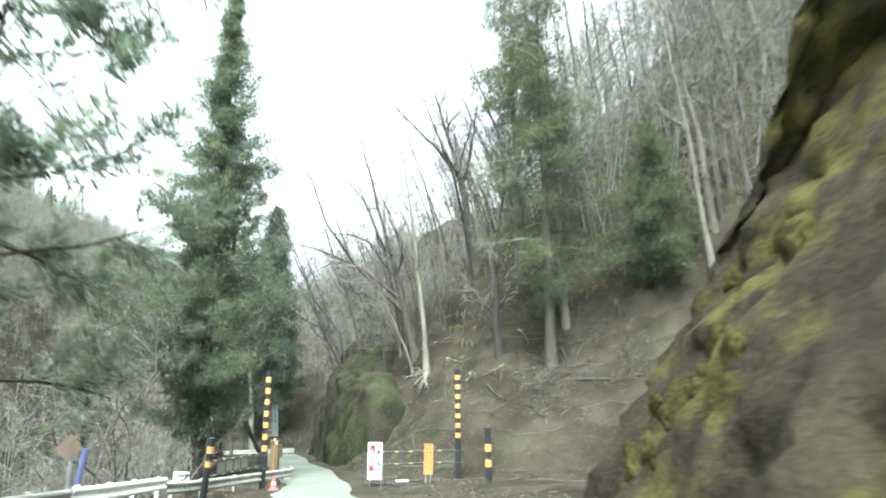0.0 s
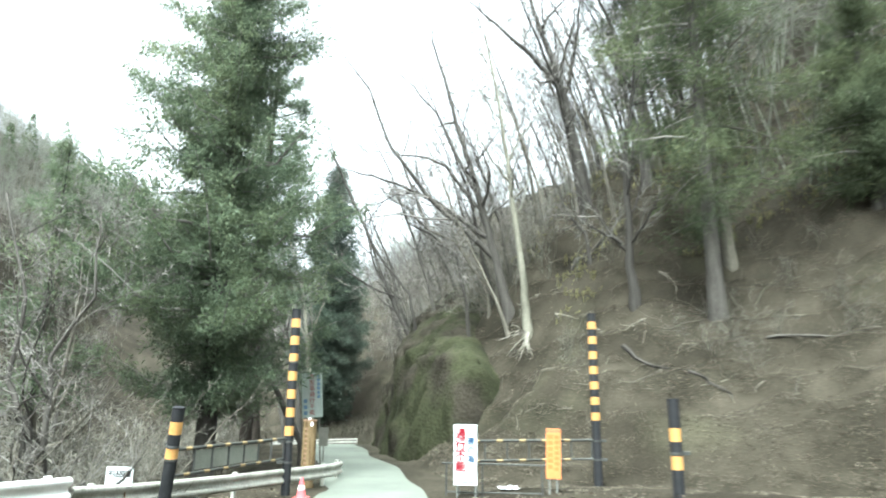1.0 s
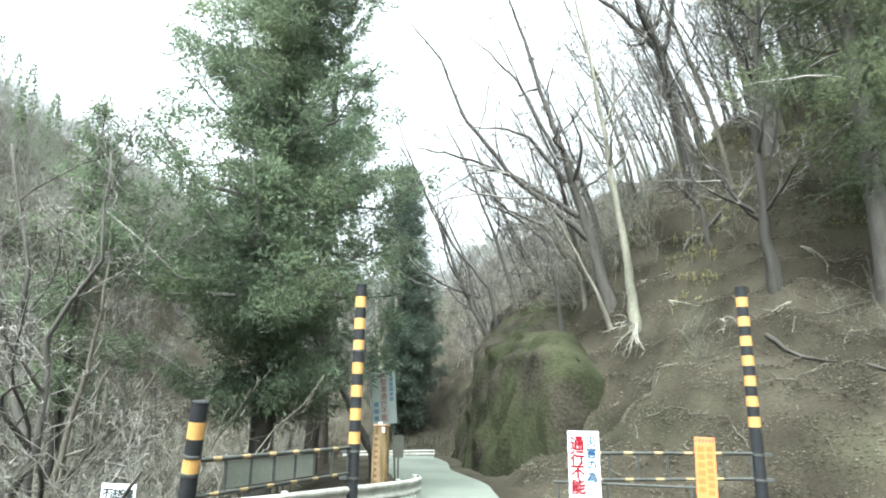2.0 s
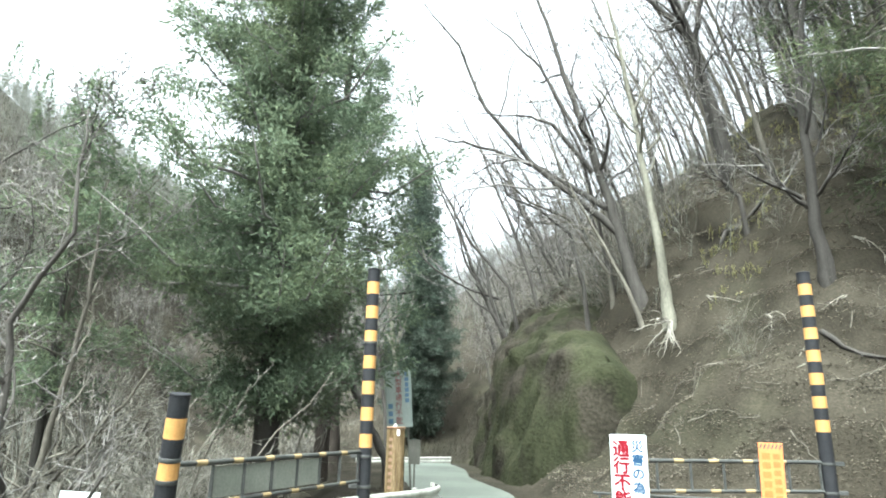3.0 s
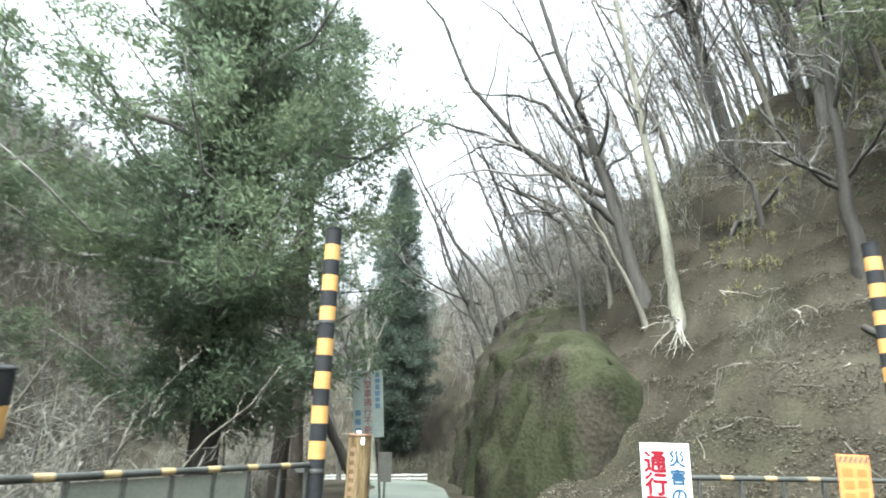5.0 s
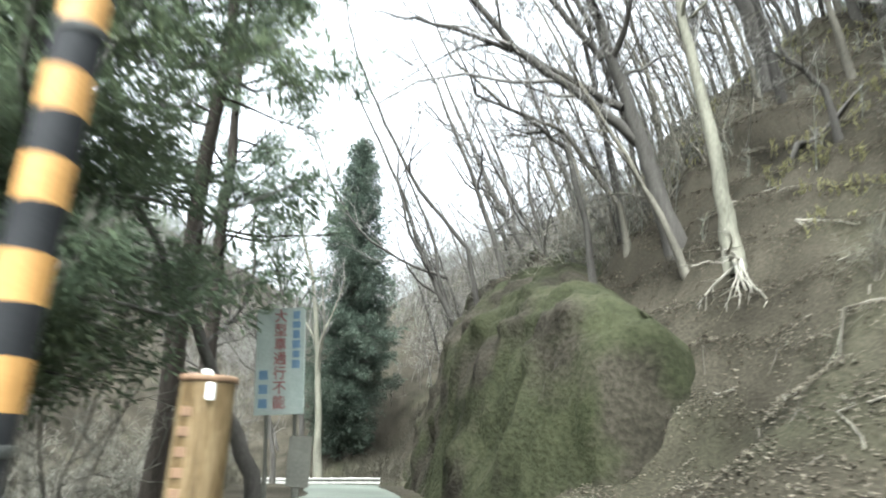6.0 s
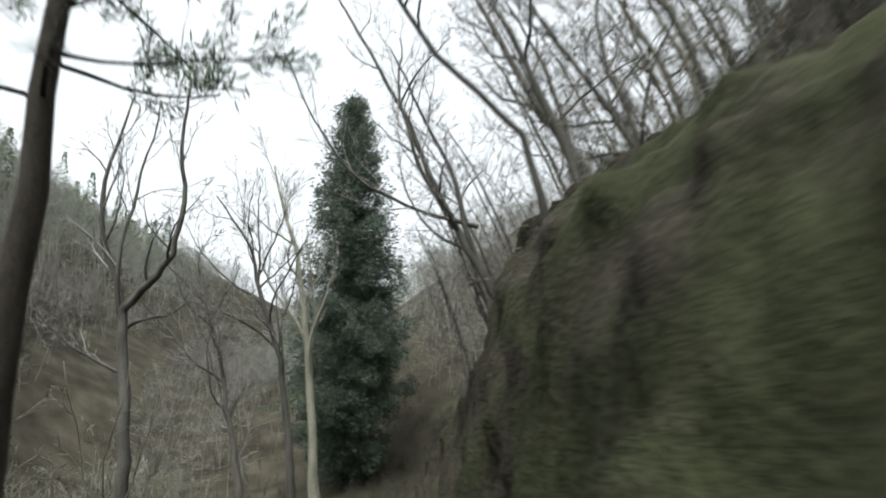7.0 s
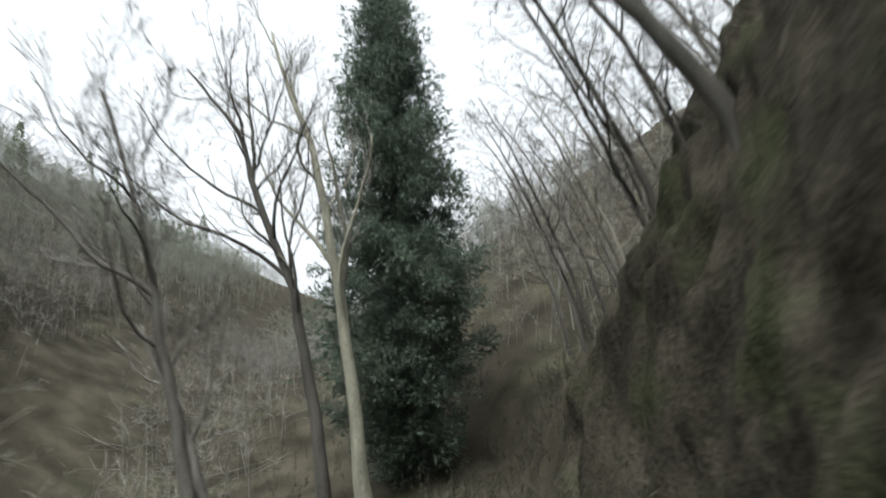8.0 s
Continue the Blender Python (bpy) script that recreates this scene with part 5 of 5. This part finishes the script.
def dumping_notice():
    ob = thing("small_notice", -7.55, 19.8, 0.24, "small white illegal-dumping notice plate with dark writing fixed behind the guardrail", "sign")
    part("plate", box(0.5, 0.012, 0.31, Matrix.Translation((0, 0, 0.46)), 0.003), WHITE, ob)
    for i, ch in enumerate("不法投棄"):
        part("writing", writing(ch, 0.125, BLACK, bold=0.04), BLACK, ob, "dark writing", pose(-0.165 + 0.11 * i, -0.008, 0.49))
    for i in range(6):
        part("small_writing", box(0.035, 0.003, 0.03, Matrix.Translation((-0.14 + 0.056 * i, -0.0075, 0.39)), 0), STEEL, ob)
    for sx in (-0.12, 0.12):
        part("stake", box(0.03, 0.02, 1.1, Matrix.Translation((sx, 0.02, 0.0)), 0.003), WOOD_DARK, ob)


def diamond_sign():
    x, y = -7.6, 13.6
    g = ground_z(x, y)
    ob = thing("diamond_sign", x, y, g, "brown back of a diamond road sign on its pole", "sign")
    part("plate", box(0.45, 0.01, 0.45, Matrix.Translation((0, 0, 1.95 - g)) @ pose(0, 0, 0, 0, 45, 0), 0.004), BROWN, ob)
    part("pole", rod(0.03, 2.2 - g, Matrix.Translation((0.05, 0.03, -0.3)), 12), STEEL, ob)
    x, y = -8.4, 15.2
    g = ground_z(x, y)
    pole = thing("blue_pole", x, y, g, "thick dark blue leaning marker pole behind the guardrail", "pole", rz=0)
    pole.matrix_basis = pose(x, y, g, 0, 5, 0)
    part("shaft", rod(0.07, 2.15 - g, Matrix.Translation((0, 0, -0.3)), 14, bevel=0.01), BLUE, pole)


big_board()
wooden_post_sign()
small_grey_sign()
dumping_notice()
diamond_sign()

W_BEAM = [(0.0, -0.175), (0.045, -0.15), (0.06, -0.11), (0.045, -0.06), (0.0, -0.03), (0.0, 0.03), (0.045, 0.06), (0.06, 0.11), (0.045, 0.15), (0.0, 0.175)]


def guardrail(line, mat, label, post_step=2.0, roll_end=False, post_mat=None):
    """A corrugated steel rail on round posts, facing the road on its right."""
    pts = []
    for a, b in zip(line, line[1:]):
        a, b = Vector(a), Vector(b)
        for i in range(6):
            pts.append(a.lerp(b, i / 6))
    pts.append(Vector(line[-1]))
    for _ in range(3):
        pts = [pts[0]] + [(pts[i - 1] + pts[i] * 2 + pts[i + 1]) / 4 for i in range(1, len(pts) - 1)] + [pts[-1]]
    ob = thing("guardrail", pts[0].x, pts[0].y, pts[0].z - 0.6, label, "guardrail")
    o = pts[0] - Vector((0, 0, 0.6))
    verts, faces = [], []
    k = len(W_BEAM)
    for layer in (0.0, -0.006):
        for i, p in enumerate(pts):
            t = (pts[min(i + 1, len(pts) - 1)] - pts[max(i - 1, 0)]).normalized()
            n = Vector((t.y, -t.x, 0)).normalized()
            for a, h in W_BEAM:
                verts.append(tuple(p - o + n * (a + layer) + Vector((0, 0, h))))
    count = len(pts) * k
    for i in range(len(pts) - 1):
        for j in range(k - 1):
            q = i * k + j
            faces.append((q, q + 1, q + k + 1, q + k))
            faces.append((q + count, q + k + count, q + k + 1 + count, q + 1 + count))
        q = i * k
        faces.append((q + count, q, q + k, q + k + count))
        faces.append((q + k - 1, q + k - 1 + count, q + 2 * k - 1 + count, q + 2 * k - 1))
    part("beam", raw_mesh("beam", verts, faces, mat, True), mat, ob)
    run, goal = 0.0, 0.4
    for a, b in zip(pts, pts[1:]):
        run += (b - a).length
        if run >= goal:
            goal += post_step
            t = (b - a).normalized()
            n = Vector((t.y, -t.x, 0))
            q = b - o - n * 0.1
            zg = ground_z(b.x, b.y) - o.z
            top = b.z - o.z + 0.2
            part("post", rod(0.055, top - zg + 0.4, Matrix.Translation((q.x, q.y, zg - 0.4)), 12, bevel=0.01), post_mat or mat, ob)
    return ob


guardrail([(-5.4, 2.0, 1.75), (-6.1, 8.0, 1.35), (-6.6, 12.1, 1.08)], RAILGREY, "weathered white steel guardrail along the valley side")
guardrail([(-6.61, 12.2, 1.1), (-6.75, 13.5, 1.0), (-7.1, 16, 0.83), (-7.4, 18.35, 0.67)], RAILWHITE, "bright white painted steel guardrail section", 1.7)
guardrail([(-7.42, 18.45, 0.52), (-7.45, 20.3, 0.36), (-6.9, 22.5, 0.28), (-6.3, 24.9, 0.22), (-6.0, 27.2, 0.12), (-6.1, 28.5, 0.08), (-6.5, 29.2, 0.06)], RAILGREY, "weathered grey-white guardrail that curls away past the gate", 2.0)
guardrail([(-21, 59.6, -1.3), (-18.5, 58.7, -1.15), (-16.0, 57.4, -1.0), (-14.0, 56.1, -0.85), (-12.6, 55.0, -0.75)], RAILDARK, "dull grey steel guardrail on the outside of the bend", 1.6)


def red_cone():
    x, y = -5.75, 24.0
    ob = thing("traffic_cone", x, y, ground_z(x, y), "small knocked-about red and white traffic cone", "cone")
    part("body", joined(rod(0.11, 0.42, Matrix.Translation((0, 0, 0.03)), 18, 0.03), box(0.3, 0.3, 0.035, Matrix.Translation((0, 0, 0.018)))), RED, ob)
    part("white_band", rod(0.086, 0.09, Matrix.Translation((0, 0, 0.2)), 18, 0.066), WHITE, ob)


red_cone()


def rumpled_sheet():
    rng = random.Random(4)
    verts, faces = [], []
    n = 9
    for i in range(n):
        for j in range(n):
            verts.append((0.5 * i / (n - 1) - 0.25 + rng.uniform(-0.02, 0.02), 0.36 * j / (n - 1) - 0.18 + rng.uniform(-0.02, 0.02), 0.02 + abs(rng.gauss(0, 0.035))))
    for i in range(n - 1):
        for j in range(n - 1):
            q = i * n + j
            faces.append((q, q + n, q + n + 1, q + 1))
    me = raw_mesh("plastic_sheet", verts, faces, WHITE)
    ob = new("plastic_sheet", me)
    ob.matrix_basis = pose(-1.08, 26.3, ground_z(-1.08, 26.3) + 0.01, 0, 0, 20)
    sol = ob.modifiers.new("thickness", "SOLIDIFY")
    sol.thickness = 0.006
    tagged(ob, "crumpled white plastic sheet lying on the verge", "litter")


rumpled_sheet()


# ---------------------------------------------------------------- roots, fallen wood and leaves
def roots(x, y, z, count, seed, label, spread=1.6, r=0.05, down=(-0.4, -0.8, -0.38)):
    rng = random.Random(seed)
    ob = thing("exposed_roots", x, y, z, label, "roots")
    for i in range(count):
        T = Tubes()
        d = (Vector(down) + unit(rng) * 0.45).normalized()
        root = shoot(T, rng, Vector((rng.uniform(-0.1, 0.1), 0, 0.1)), d, spread * rng.uniform(0.6, 1.1), r * rng.uniform(0.6, 1.2), 0.25, -0.05, 5, 7, 0.3)
        branch_out(T, rng, root, [(3, 0.45)], spread, 0.35, 0.7, -0.06)
        part("root", T.mesh("root", ROOT), ROOT, ob)


roots(-0.55, 35.0, ground_z(-0.55, 35.1) + 0.22, 11, 91, "pale exposed tree roots that fork down the washed-out slope", 1.5, 0.034)
roots(-0.2, 34.6, ground_z(-0.2, 34.6) - 0.12, 4, 92, "pale exposed roots that run along the slope", 2.2, 0.022, (0.95, -0.25, -0.2))
roots(1.9, 33.0, ground_z(1.9, 33.0) + 0.02, 4, 93, "pale exposed roots below the crooked tree", 1.4, 0.018, (0.5, -0.6, -0.35))


for k, (x, y, way) in enumerate(((0.7, 34.9, (0.95, -0.3, -0.2)), (2.4, 34.8, (0.8, -0.5, -0.3)), (3.6, 32.4, (-0.6, -0.7, -0.4)), (4.6, 34.2, (0.9, -0.2, -0.15)), (-0.1, 36.6, (0.9, -0.4, -0.2)))):
    roots(x, y, ground_z(x, y) + 0.04, 3, 94 + k, "thin pale roots washed out of the leafy slope", 1.3, 0.02, way)


def fallen_branch(x, y, length, r, rz, seed, mat=BARK_PALE, label="pale dry branch lying on the leaf litter"):
    rng = random.Random(seed)
    T = Tubes()
    d = Vector((math.cos(radians(rz)), math.sin(radians(rz)), 0))
    a = Vector((x, y, ground_z(x, y)))
    pts = []
    for i in range(8):
        q = a + d * length * i / 7
        pts.append(Vector((q.x + rng.uniform(-1, 1) * 0.09, q.y + rng.uniform(-1, 1) * 0.09, ground_z(q.x, q.y) + r * 0.7)) - a)
    dirs = [(pts[min(i + 1, 7)] - pts[max(i - 1, 0)]).normalized() for i in range(8)]
    radii = [r * (1 - 0.7 * i / 7) for i in range(8)]
    T.tube(pts, radii, 6)
    branch_out(T, rng, (pts, dirs, radii), [(4, 0.25)], length, 0.3, 0.8, 0.05)
    ob = new("fallen_branch", T.mesh("fallen_branch", mat))
    ob.matrix_basis = Matrix.Translation(a)
    tagged(ob, label, "branch", "fallen branches")


rs = random.Random(9)
fallen_branch(1.0, 37.0, 2.6, 0.1, 10, 1, BARK_DARK, "dark fallen log on the slope")
fallen_branch(7.0, 30.6, 3.4, 0.06, -8, 2, BARK_DARK, "dark fallen log among the leaves")
fallen_branch(4.4, 29.6, 1.6, 0.05, -50, 3, BARK_DARK, "dark fallen log among the leaves")
fallen_branch(2.75, 31.6, 2.0, 0.075, -55, 4, BARK_DARK, "dark fallen log leaning down the slope")
for i in range(90):
    fallen_branch(rs.uniform(-1.5, 11), rs.uniform(28.5, 37), rs.uniform(0.5, 2.2), rs.uniform(0.009, 0.022), rs.uniform(0, 360), 100 + i, (BARK_GREY, BARK_PALE)[i % 6 == 0], "thin dry branch lying on the leaf litter")


def leaf_carpet(name, count, x0, x1, y0, y1, keep, seed, lo, hi):
    nr = np.random.default_rng(seed)
    x, y = nr.uniform(x0, x1, count), nr.uniform(y0, y1, count)
    s, _, _ = side(x, y, ROAD)
    d, _, _ = side(x, y, HILL_TOE)
    ok = keep(x, y, s, d)
    x, y = x[ok], y[ok]
    z = land(x, y) + nr.uniform(0.005, 0.03, len(x))
    way = nr.normal(size=(len(x), 3)) * (1, 1, 0.18)
    length = nr.uniform(lo, hi, len(x))
    tagged(new(name, blades(np.stack([x, y, z], 1), way, length, length * 0.6, nr, LEAF, name, 0.8)), "fallen brown leaves strewn over the slope", "leaves", kind="stuff")


leaf_carpet("fallen_leaves", 170000, -4, 14, 22.5, 42, lambda x, y, s, d: (d > -1.5) & (s > 2.3), 81, 0.03, 0.075)
leaf_carpet("fallen_leaves", 14000, -9, 8, 12, 40, lambda x, y, s, d: (np.abs(s) > 2.2) & (np.abs(s) < 6), 82, 0.05, 0.13)
